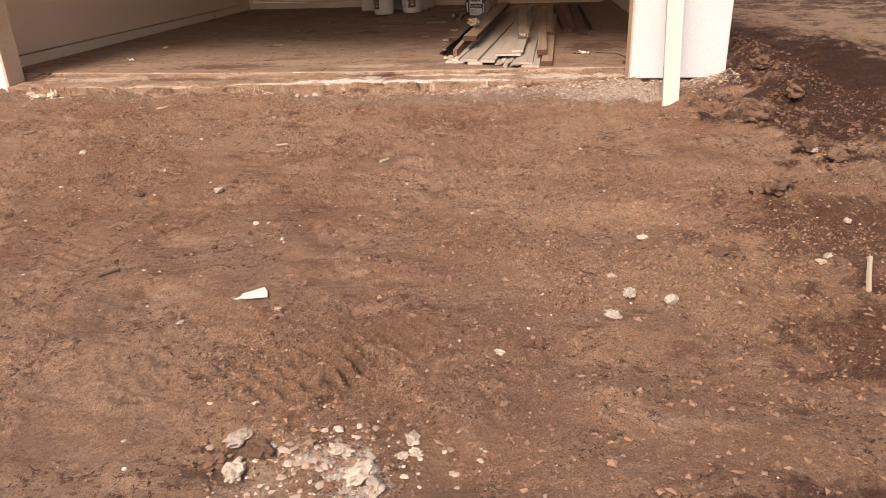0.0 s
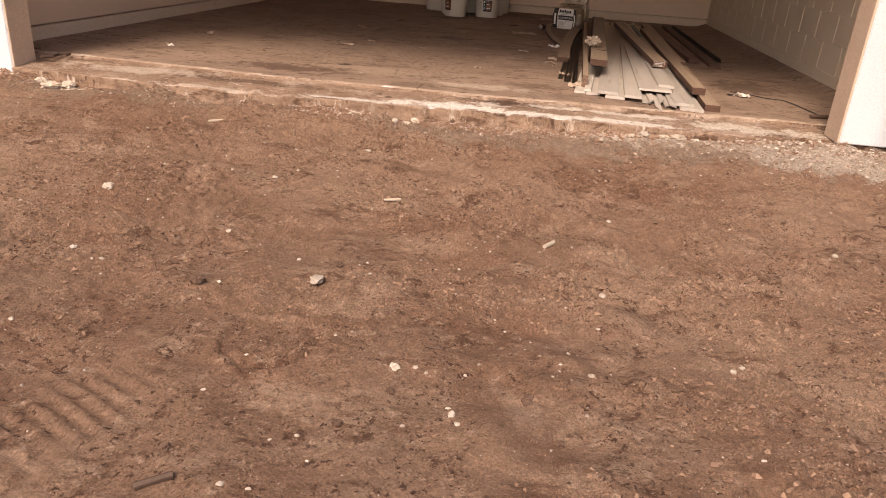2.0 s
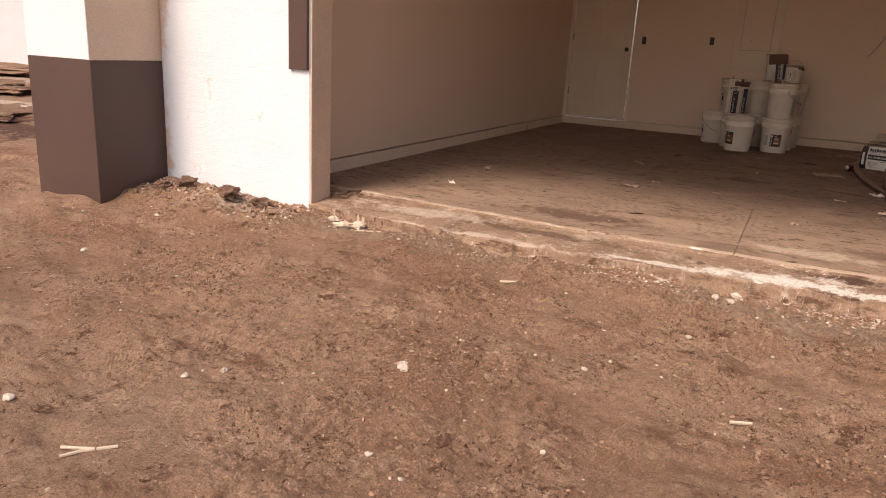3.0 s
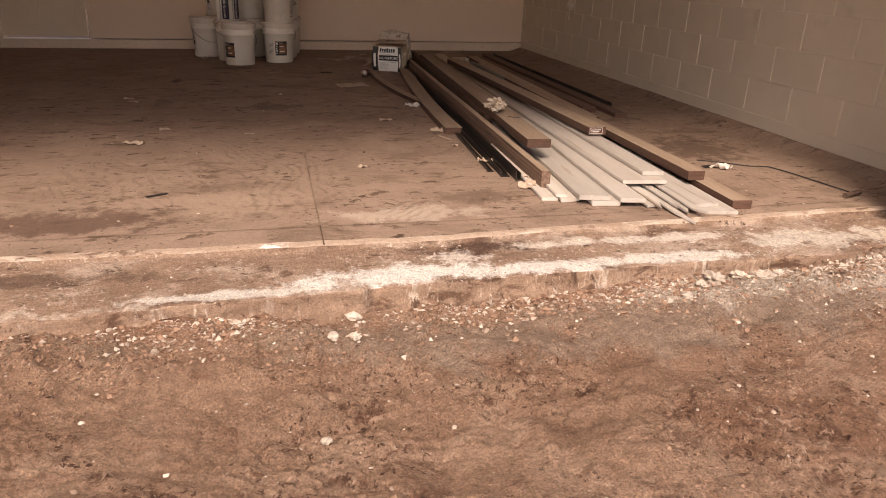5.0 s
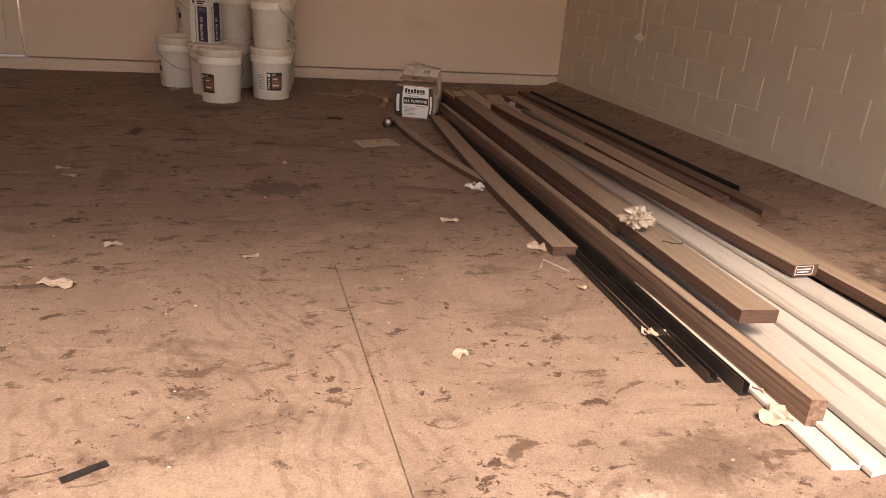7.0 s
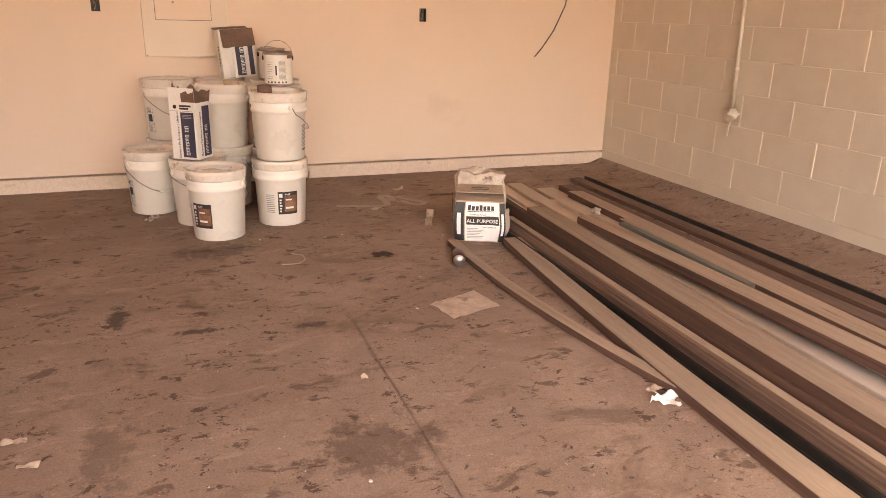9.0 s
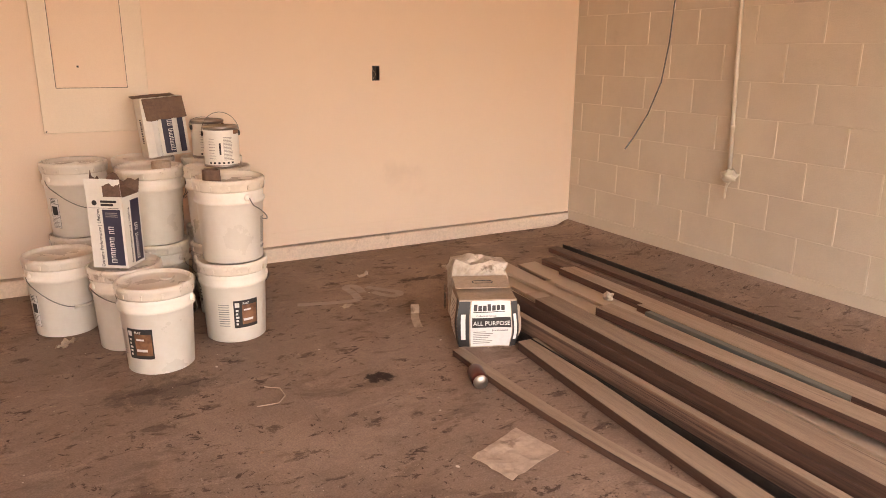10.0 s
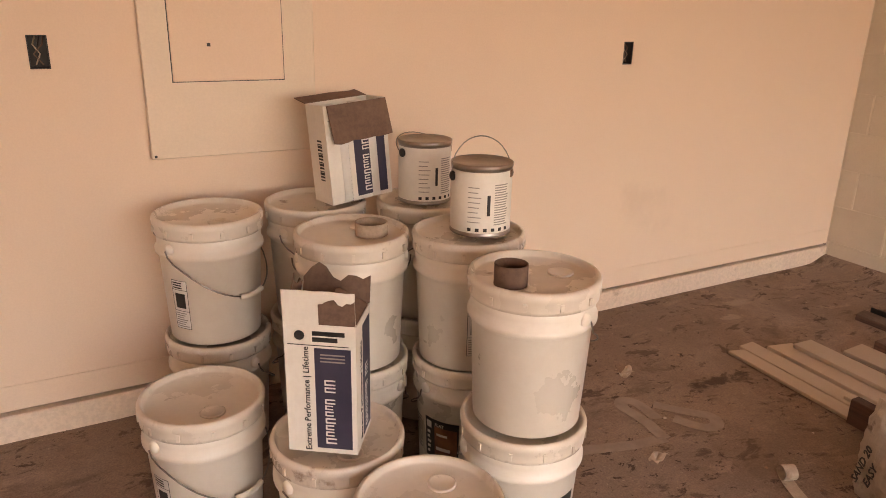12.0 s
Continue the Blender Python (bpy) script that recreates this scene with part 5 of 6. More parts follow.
letters("lettering", "SAND 20", 0.034, BLACKPRINT, bag, pose(-0.068, 0.085, 0.13, 90, 0, -90) @ pose(0, 0, 0, 0, 0, 76), 0.001)

can = thing("drink_can", "dark red drink can lying on its side", "drink can", pose(-0.80, 8.47, 0.033, 0, 0, -34) @ pose(0, 0, 0, 90, 0, 0))
part("can_body", capped([(0.024, 0.0), (0.031, 0.008), (0.033, 0.014), (0.033, 0.1), (0.028, 0.112), (0.0005, 0.111)], 32), REDCAN, can, "dark red printed body", True)
can.matrix_world = pose(-0.815, 8.43, 0.033, -90, 0, -20)
part("can_end", capped([(0.029, -0.002), (0.0295, 0.0), (0.027, 0.0015), (0.024, 0.0035), (0.0005, 0.0035)], 28), TIN, can, "bright metal end", True).matrix_basis = pose(0, 0, -0.002)

# ---- lumber pile ----
def board(near, far, w, t, z0, z1, material, label, bend=0.0, name="plank", roll=0.0, group="lumber pile", side=None, square=False, tip=0.0):
    """One plank from near to far (x, y of its centre line), bottom heights z0, z1; bend: sideways bow in metres."""
    bm = bmesh.new()
    a, b = Vector((*near, z0)), Vector((*far, z1))
    mid = (a + b) / 2
    d = (b - a)
    L = d.length
    yaw = math.degrees(math.atan2(-(d.x), d.y))
    seg = 14
    rows = []
    for k in range(seg + 1):
        s = k / seg
        y = (s - 0.5) * L
        dx = bend * (1 - (2 * s - 1) ** 2) + 0.003 * noise.noise(Vector((y, near[0] * 9, 0)))
        dz = 0.0
        jag = (rand(-0.02, 0.02) if k in (0, seg) else 0) * (not square)
        cut = tip * (k == 0)
        c = 0.0025 if t > 0.012 else 0.0008
        prof = [(-w / 2 + c, 0), (w / 2 - c, 0), (w / 2, c), (w / 2, t - c), (w / 2 - c, t), (-w / 2 + c, t), (-w / 2, t - c), (-w / 2, c)]
        rows.append([bm.verts.new((x + dx, y + jag * x / w + cut * (x / w + 0.5), z + dz)) for x, z in prof])
    for lo, hi in zip(rows, rows[1:]):
        for q in range(8):
            bm.faces.new((lo[q], lo[(q + 1) % 8], hi[(q + 1) % 8], hi[q]))
    bm.faces.new(rows[0][::-1])
    bm.faces.new(rows[-1])
    o = part(name, bm, material)
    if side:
        # dusty top, bare sawn sides; light and shade are also put into their colours
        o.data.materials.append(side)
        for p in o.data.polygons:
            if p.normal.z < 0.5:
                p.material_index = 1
    o.matrix_world = pose(mid.x, mid.y, mid.z, math.degrees(math.asin(d.z / L)), roll, yaw)
    return tagged(o, label, "plank", group)


WH = "white primed trim board lying in the lumber pile"
BR = "weathered brown lumber plank in the pile"
board((-0.48, 4.86), (-0.1, 9.95), 0.07, 0.014, 0.002, 0.002, PRIMED, WH)
board((-0.40, 4.83), (-0.02, 9.97), 0.085, 0.016, 0.003, 0.003, PRIMED, WH)
board((-0.435, 4.845), (-0.06, 9.5), 0.045, 0.014, 0.02, 0.02, PRIMED, WH)
board((-0.27, 4.76), (0.1, 9.9), 0.12, 0.018, 0.003, 0.003, PRIMED, WH)
board((-0.315, 4.78), (0.03, 9.2), 0.13, 0.02, 0.023, 0.023, PRIMED, "wide white primed board on the lumber pile")
board((-0.165, 4.73), (0.17, 9.85), 0.105, 0.018, 0.022, 0.022, PRIMED, "wide white primed board on the lumber pile")
for k, (dx, dy, z, w) in enumerate(((-0.085, 0.02, 0.003, 0.05), (-0.06, -0.03, 0.014, 0.036), (-0.03, -0.07, 0.006, 0.032), (0.0, -0.05, 0.018, 0.03), (0.022, -0.085, 0.008, 0.03), (0.05, -0.06, 0.022, 0.034), (0.075, -0.09, 0.01, 0.03))):
    board((dx, 4.68 + dy), (dx + 0.2 + 0.02 * (k % 3), 9.6 - 0.1 * k), w, 0.009, z, z, PRIMED, "thin white primed strip in the lumber pile", roll=(4, -6, 8, -3, 5, -7, 3)[k], tip=(0.03, 0.1, -0.12, 0.14, 0.05, -0.09, 0.12)[k])
board((0.16, 4.59), (0.36, 9.75), 0.135, 0.016, 0.002, 0.002, PRIMED, WH)
board((0.118, 4.64), (0.29, 9.3), 0.115, 0.016, 0.02, 0.02, PRIMED, WH)
board((-0.015, 4.92), (0.16, 9.3), 0.2, 0.016, 0.042, 0.042, PRIMED, "wide white primed board on the lumber pile")
board((0.055, 4.985), (0.19, 9.2), 0.095, 0.018, 0.06, 0.06, PRIMED, WH)
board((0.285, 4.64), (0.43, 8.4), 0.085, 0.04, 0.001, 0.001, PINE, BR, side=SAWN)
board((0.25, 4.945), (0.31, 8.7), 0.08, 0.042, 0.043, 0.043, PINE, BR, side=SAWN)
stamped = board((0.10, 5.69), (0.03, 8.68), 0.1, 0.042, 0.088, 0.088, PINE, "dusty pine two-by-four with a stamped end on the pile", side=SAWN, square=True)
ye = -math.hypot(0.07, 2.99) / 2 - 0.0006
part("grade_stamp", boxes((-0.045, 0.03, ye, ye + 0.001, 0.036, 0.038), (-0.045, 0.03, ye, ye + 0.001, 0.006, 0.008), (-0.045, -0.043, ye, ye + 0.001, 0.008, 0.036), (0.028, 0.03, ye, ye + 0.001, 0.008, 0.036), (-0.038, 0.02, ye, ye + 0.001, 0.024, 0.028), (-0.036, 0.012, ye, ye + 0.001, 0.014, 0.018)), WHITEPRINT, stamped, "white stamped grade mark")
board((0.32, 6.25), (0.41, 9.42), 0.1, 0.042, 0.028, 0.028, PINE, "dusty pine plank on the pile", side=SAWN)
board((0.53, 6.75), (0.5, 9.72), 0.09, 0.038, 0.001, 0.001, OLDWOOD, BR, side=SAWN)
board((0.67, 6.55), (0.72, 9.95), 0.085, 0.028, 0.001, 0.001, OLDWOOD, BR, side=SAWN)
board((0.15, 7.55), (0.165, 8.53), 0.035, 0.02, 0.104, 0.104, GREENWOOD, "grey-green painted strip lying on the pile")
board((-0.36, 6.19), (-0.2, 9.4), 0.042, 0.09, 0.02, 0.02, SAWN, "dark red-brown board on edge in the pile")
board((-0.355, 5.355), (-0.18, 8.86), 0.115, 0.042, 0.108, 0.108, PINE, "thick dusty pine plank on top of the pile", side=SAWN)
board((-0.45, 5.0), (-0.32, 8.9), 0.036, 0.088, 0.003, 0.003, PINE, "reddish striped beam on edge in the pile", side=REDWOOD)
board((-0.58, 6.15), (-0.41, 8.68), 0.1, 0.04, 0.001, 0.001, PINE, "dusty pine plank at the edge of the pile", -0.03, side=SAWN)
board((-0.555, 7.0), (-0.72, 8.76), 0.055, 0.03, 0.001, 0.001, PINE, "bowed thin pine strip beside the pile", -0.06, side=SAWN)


def angle_iron(near, far, s, label, h=0.04):
    """A bent sheet-metal strip: a flat base with an upstand and an inner lip."""
    a, b = Vector((*near, 0.002)), Vector((*far, 0.002))
    L = (b - a).length
    o = thing("metal_angle", label, "metal strip", pose(*((a + b) / 2), 0, 0, math.degrees(math.atan2(a.x - b.x, b.y - a.y))), "black metal strips")
    part("flange", boxes((-s / 2, s / 2, -L / 2, L / 2, 0, 0.003)), BLACKMETAL, o)
    part("upstand", boxes((-s / 2, -s / 2 + 0.003, -L / 2, L / 2, 0.0032, h)), BLACKMETAL, o)
    part("lip", boxes((s * 0.1, s * 0.1 + 0.003, -L / 2, L / 2 - 0.02, 0.0032, h * 0.8)), BLACKMETAL, o)
    return o


angle_iron((-0.555, 5.24), (-0.4, 8.75), 0.045, "black metal angle strip along the pile", 0.03)
angle_iron((-0.51, 5.17), (-0.372, 8.8), 0.034, "black metal angle strip along the pile", 0.045)
angle_iron((-0.6, 5.33), (-0.455, 8.1), 0.03, "dusty black metal strip along the pile", 0.012)
angle_iron((0.785, 6.95), (0.82, 9.95), 0.04, "black metal strip beyond the lumber pile", 0.035)

trash = part("crumpled_plastic", lump(3, (0.095, 0.11, 0.06), 0.5, 4, 3.6), PLASTICBAG)
trash.location = (-0.375, 6.03, 0.15)
tagged(trash, "crumpled clear plastic wad lying on a plank", "plastic wad")
trash = part("crumpled_paper", lump(8, (0.055, 0.055, 0.05), 0.4, 2, 2.2), PLASTICBAG)
trash.location = (0.2, 8.84, 0.07)
tagged(trash, "small pale wad lying on the planks", "paper wad")

# ---- litter on the slab ----
sq = part("paper_sheet", sheet([(-1.107, 8.02, 0), (-1.064, 7.85, 0), (-0.83, 7.92, 0), (-0.87, 8.11, 0)], 2.0, 0.004, 0.012), PAPER)
tagged(sq, "creased tan paper sheet lying on the concrete", "paper")

# ---- leaning board against the pier ----
lean = board((0, 0), (0, 2.4), 0.1, 0.03, 0, 0, LEANWOOD, "pale primed board leaning against the stucco pier", group="", name="leaning_board", square=True)
lean.matrix_world = Matrix.Translation((1.035, 3.9, 1.05)) @ pose(0, 0, 0, 80, 0, 2) @ pose(0, 0, 0, 0, 0, 0)

# ---- loose stones and crumbs on the dirt ----
def place(name, x, y, size, seed, material, label, category, sub=2, rough=0.35, freq=1.9):
    o = part(name, lump(seed, size, rough, sub, freq), material)
    o.matrix_world = pose(x, y, float(ground_z(x, y)) - 0.004, 0, 0, seed * 47)
    return tagged(o, label, category)



def crumbs(name, n, xy, sizes, material, label, top, seed, flat=0.6, fine=False):
    """Many tiny uneven lumps joined; xy(rng, n) gives their places, top(x, y) the height under them."""
    rng = np.random.RandomState(seed)
    g = (1 + 5 ** 0.5) / 2
    base = np.array([(-1, g, 0), (1, g, 0), (-1, -g, 0), (1, -g, 0), (0, -1, g), (0, 1, g), (0, -1, -g), (0, 1, -g), (g, 0, -1), (g, 0, 1), (-g, 0, -1), (-g, 0, 1)]) / 1.9
    tri = np.array([(0, 11, 5), (0, 5, 1), (0, 1, 7), (0, 7, 10), (0, 10, 11), (1, 5, 9), (5, 11, 4), (11, 10, 2), (10, 7, 6), (7, 1, 8), (3, 9, 4), (3, 4, 2), (3, 2, 6), (3, 6, 8), (3, 8, 9), (4, 9, 5), (2, 4, 11), (6, 2, 10), (8, 6, 7), (9, 8, 1)])
    if fine:
        base = np.array([(1, 0, 0), (-1, 0, 0), (0, 1, 0), (0, -1, 0), (0, 0, 1), (0, 0, -1)]) * 1.1
        tri = np.array([(0, 2, 4), (2, 1, 4), (1, 3, 4), (3, 0, 4), (2, 0, 5), (1, 2, 5), (3, 1, 5), (0, 3, 5)])
    q = len(base)
    x, y = xy(rng, n)
    s = sizes[0] * (sizes[1] / sizes[0]) ** (rng.rand(n) ** 2.6)
    v = base[None] * (0.72 + 0.5 * rng.rand(n, q, 1)) * s[:, None, None]
    if fine:
        v = v + 0.4 * s[:, None, None] * rng.randn(n, q, 3).clip(-1.3, 1.3)
    v[..., 0] *= 0.7 + 0.8 * rng.rand(n, 1)
    v[..., 2] *= flat
    a = rng.rand(n) * 6.28
    vx, vy = v[..., 0] * np.cos(a)[:, None] - v[..., 1] * np.sin(a)[:, None], v[..., 0] * np.sin(a)[:, None] + v[..., 1] * np.cos(a)[:, None]
    z = top(x, y)
    verts = np.stack([vx + x[:, None], vy + y[:, None], v[..., 2] + (z + 0.25 * s * flat)[:, None]], -1).reshape(-1, 3)
    faces = (tri[None] + q * np.arange(n)[:, None, None]).reshape(-1, 3)
    me = bpy.data.meshes.new(name)
    me.from_pydata(verts.tolist(), [], faces.tolist())
    me.materials.append(material)
    return tagged(new(name, me), label, "rubble", kind="stuff")


def yard(rng, n):
    x, y = -5.2 + 8.4 * rng.rand(n * 3), -0.5 + 4.6 * rng.rand(n * 3)
    w = 0.25 + 0.75 * smoothstep(lattice(x * 1.4, y * 1.4, 77) + 0.45 * smoothstep(x, -0.5, 1.2), 0.1, 0.7)
    keep = np.where(rng.rand(n * 3) < w)[0][:n]
    return x[keep], y[keep]


def foot_of_slab(rng, n):
    x = -3.7 + 5.2 * rng.rand(n * 3)
    keep = np.where(rng.rand(n * 3) < 0.25 + 0.75 * smoothstep(lattice(x * 2.2, x * 0 + 5, 78) + 0.35 * smoothstep(x, -1, 0.8), 0.0, 0.6))[0][:n]
    x = x[keep]
    return x, lip_edge(x)[0] - 0.012 - np.abs(rng.randn(len(x))) * (0.1 + 0.09 * smoothstep(x, -0.6, 0.6))


def foot_of_pier(rng, n):
    return -5.0 + 1.2 * rng.rand(n), 4.19 - np.abs(rng.randn(n)) * 0.13


def foot_of_jamb(rng, n):
    x = 0.15 + 1.35 * rng.rand(n) ** 0.75
    return x, 4.18 - np.abs(rng.randn(n)) * (0.07 + 0.1 * smoothstep(x, 0.2, 1.0))


def on_lip(rng, n):
    x = -3.7 + 4.5 * rng.rand(n)
    e, r = lip_edge(x)[0], lip_ridge(x)
    return x, e + 0.01 + (r - e - 0.015) * rng.rand(n)


def slab_all(rng, n):
    x, y = -4.1 + 5.2 * rng.rand(n), 4.5 + 5.9 * rng.rand(n) ** 1.5
    return x, y


def scatter(name, n, fn, sizes, material, label, top, seed, flat=0.6, fine=False):
    fixed = fn(np.random.RandomState(seed + 500), n)
    m = len(fixed[0])
    return crumbs(name, m, lambda r, k: fixed, sizes, material, label, top, seed, flat, fine)


flat_top = lambda x, y: 0.0 * x
def clustered(r, n):
    """Crumbs kicked up in patches over the trampled yard."""
    x, y = yard(r, n * 7)
    keep = (lattice(x * 3.1, y * 3.1, 91) + 0.5 * lattice(x * 8, y * 8, 92) > 0.12 + 0.35 * r.rand(len(x)))
    return x[keep][:n], y[keep][:n]


scatter("soil_crumbs", 46000, clustered, (0.0014, 0.007), CRUMB_BROWN, "scattered brown soil crumbs on the dirt", ground_z, 1, 0.8, True)
scatter("dark_crumbs", 9000, clustered, (0.0014, 0.0075), CRUMB_DARK, "dark soil crumbs kicked up in patches", ground_z, 12, 0.8, True)
scatter("rough_soil", 9000, lambda r, n: (-0.35 + 2.1 * r.rand(n) ** 0.8, 0.1 + 2.6 * r.rand(n)), (0.0016, 0.0095), CRUMB_BROWN, "coarse brown crumbs on the churned dirt", ground_z, 17, 0.75, True)
scatter("plaster_flakes", 420, lambda r, n: (-0.3 + 0.13 * r.randn(n), 0.3 + 0.07 * r.randn(n)), (0.002, 0.014), CRUMB_PALE, "cracked white plaster flakes trodden into the dirt", ground_z, 18, 0.35)
scatter("pale_grit", 5200, yard, (0.0014, 0.0075), CRUMB_PALE, "scattered pale grit on the dirt", ground_z, 2)
scatter("plaster_rubble", 6500, foot_of_slab, (0.0012, 0.0095), CRUMB_PALE, "pale plaster rubble along the slab edge", ground_z, 3, fine=True)
scatter("brown_rubble", 8000, foot_of_slab, (0.0012, 0.0105), CRUMB_BROWN, "brown rubble along the slab edge", ground_z, 4, fine=True)
scatter("pier_rubble", 2600, foot_of_pier, (0.002, 0.02), CRUMB_BROWN, "brown rubble at the foot of the stucco pier", ground_z, 8, 0.8, fine=True)
scatter("pier_plaster", 2200, foot_of_pier, (0.002, 0.016), CRUMB_PALE, "pale plaster crumbs at the foot of the pier", ground_z, 9, fine=True)
scatter("bank_clods", 6000, lambda r, n: (1.55 + 0.75 * r.rand(n), 2.6 + 3.2 * r.rand(n)), (0.0025, 0.016), CRUMB_DARK, "dark soil clods on the churned bank", ground_z, 10, 0.8, fine=True)
scatter("jamb_rubble", 5200, foot_of_jamb, (0.0018, 0.011), CRUMB_PALE, "broken pale plaster rubble beside the opening", ground_z, 14, 0.6, fine=True)
scatter("threshold_grit", 2200, on_lip, (0.0012, 0.007), CRUMB_PALE, "pale grit on the chipped threshold", lip_top, 5, 0.5, fine=True)
scatter("floor_grit", 500, slab_all, (0.0015, 0.007), CRUMB_PALE, "pale grit on the garage slab", flat_top, 6, 0.4)
scatter("floor_dirt", 900, slab_all, (0.0015, 0.008), CRUMB_BROWN, "dark dirt crumbs on the garage slab", flat_top, 7, 0.4)

for k, (x, y, s) in enumerate(((-2.349, 2.701, 0.03), (-1.801, 3.074, 0.024), (-2.19, 2.247, 0.024), (-1.761, 2.501, 0.02), (-0.441, 2.421, 0.028), (-0.496, 1.918, 0.02), (0.443, 2.919, 0.028), (-0.388, 3.041, 0.026), (-2.056, 1.773, 0.018), (-2.051, 2.184, 0.018), (-1.467, 2.407, 0.018), (-0.837, 1.652, 0.022), (-0.82, 1.62, 0.016), (-0.85, 1.69, 0.014), (-1.435, 1.612, 0.014), (-0.087, 2.096, 0.022), (-0.06, 2.11, 0.018))):
    place("pebble", x, y, (s, s * 0.8, s * 0.55), k + 102, PLASTER_BIT, "small pale pebble lying on the dirt", "pebble")
for k, (x, y, s) in enumerate(((-1.681, 2.093, 0.04), (-0.661, 1.776, 0.034), (-1.42, 1.395, 0.026), (-1.314, 2.357, 0.03), (-0.58, 1.62, 0.024), (-0.64, 1.6, 0.02), (-1.0, 1.72, 0.024), (-1.09, 1.56, 0.026))):
    place("soil_clod", x, y, (s, s * 0.8, s * 0.6), k + 131, PEBBLE, "small reddish-brown clod of soil", "soil clod", 3, 0.5)
STONE = "pale stone lying on the dirt"
for k, (x, y, s) in enumerate(((-1.354, 2.245, 0.05), (-1.009, 1.817, 0.032), (0.617, 1.732, 0.045), (0.622, 1.121, 0.055), (1.471, 1.957, 0.04), (-2.328, 2.684, 0.04), (-0.63, 0.99, 0.025), (-0.95, 0.95, 0.03), (-1.467, 3.955, 0.042), (-1.39, 4.12, 0.05), (-0.377, 4.033, 0.035), (-0.305, 4.045, 0.05), (-4.45, 3.094, 0.045), (-3.28, 1.919, 0.04), (-1.516, 3.573, 0.03), (-2.97, 2.33, 0.03))):
    place("stone", x, y, (s, s * 0.75, s * 0.55), k + 2, PLASTER_BIT, STONE, "stone")
for k, (x, y, s) in enumerate(((0.495, 1.165, 0.075), (0.432, 1.02, 0.07), (0.454, 1.302, 0.04), (-0.525, 0.381, 0.085), (-0.497, 0.275, 0.09), (0.091, 0.815, 0.045), (1.201, 1.494, 0.06), (1.24, 1.53, 0.05), (-0.105, 0.424, 0.06), (-0.09, 0.38, 0.05), (-0.12, 0.36, 0.04), (-0.2, 0.27, 0.1), (-0.16, 0.23, 0.07), (-0.26, 0.34, 0.08), (-3.504, 4.05, 0.12), (1.62, 2.8, 0.07), (1.73, 2.82, 0.08), (-1.733, 4.1, 0.06), (-1.41, 3.96, 0.06), (-0.16, 4.12, 0.11), (-0.04, 4.15, 0.08), (0.02, 4.11, 0.09), (0.12, 4.16, 0.07), (-0.22, 4.1, 0.06), (-3.42, 4.08, 0.13), (-3.6, 4.1, 0.1), (-2.36, 2.74, 0.05), (-2.91, 2.45, 0.045))):
    place("plaster_chunk", x, y, (s * 0.75, s * 0.5, s * 0.28), k + 21, PLASTER_BIT, "crumbling white plaster chunk on the dirt", "plaster chunk", 4, 0.42, 2.2)
for k, (x, y, s) in enumerate(((1.257, 2.213, 0.1), (1.32, 2.26, 0.08), (1.2, 2.25, 0.07), (0.861, 1.538, 0.08), (0.93, 1.51, 0.05), (1.6, 2.86, 0.12), (1.7, 2.72, 0.1), (1.45, 3.3, 0.12), (1.75, 3.6, 0.13), (1.62, 3.9, 0.12), (-0.45, 0.33, 0.06), (-0.56, 0.31, 0.05), (-4.7, 4.05, 0.12), (-4.3, 4.0, 0.14), (-4.1, 4.05, 0.1), (-4.85, 4.0, 0.09))):
    place("soil_clod", x, y, (s, s * 0.8, s * 0.55), k + 51, PEBBLE, "reddish-brown clod of soil", "soil clod", 3, 0.5)

bm = bmesh.new()
tri_top = [bm.verts.new(p) for p in ((-0.85, 1.068, 0.003), (-0.705, 1.1, 0.004), (-0.715, 1.13, 0.009), (-0.738, 1.166, 0.006))]
f = bm.faces.new(tri_top)
r = bmesh.ops.extrude_face_region(bm, geom=[f])
bmesh.ops.translate(bm, verts=[v for v in r["geom"] if isinstance(v, bmesh.types.BMVert)], vec=(0, 0, 0.004))
shard = part("white_shard", bm, WHITECARD)
shard.location = (0, 0, float(ground_z(-0.75, 1.11)) + 0.004)
tagged(shard, "sharp white flat shard lying on the dirt", "shard")


def stick(points, r, material, label, z0=None, name="stick"):
    pts = [(x, y, (float(ground_z(x, y)) if z0 is None else z0) + r) for x, y in points]
    return tagged(part(name, tube(pts, r, 6), material), label, name)


stick([(1.364, 1.487), (1.31, 1.36), (1.261, 1.239)], 0.009, STICKWOOD, "pale broken stick on the dirt")
stick([(-1.3, 2.965), (-1.235, 2.985)], 0.006, STICKWOOD, "pale splinter on the dirt")
stick([(-0.64, 2.735), (-0.605, 2.79)], 0.008, STICKWOOD, "pale chip of wood on the dirt")
stick([(-2.37, 3.655), (-2.29, 3.665)], 0.006, STICKWOOD, "pale splinter on the dirt")
stick([(-1.42, 1.275), (-1.39, 1.29), (-1.355, 1.31)], 0.008, OLDWOOD, "dark bark strip on the dirt")
stick([(-0.95, 1.93), (-0.9, 1.935)], 0.003, OLDWOOD, "thin dark twig on the dirt")
stick([(-3.403, 4.02), (-3.257, 4.06)], 0.004, STICKWOOD, "pale splinter near the slab edge")
stick([(-2.878, 1.795), (-2.85, 1.84), (-2.78, 1.9)], 0.005, STICKWOOD, "pale splinter on the dirt")
stick([(-2.92, 1.83), (-2.82, 1.86)], 0.005, STICKWOOD, "pale splinter on the dirt")
stick([(1.70, 2.86), (1.8, 2.78)], 0.004, STICKWOOD, "pale splinter on the dirt")
stick([(1.62, 2.76), (1.72, 2.84)], 0.004, STICKWOOD, "pale splinter on the dirt")
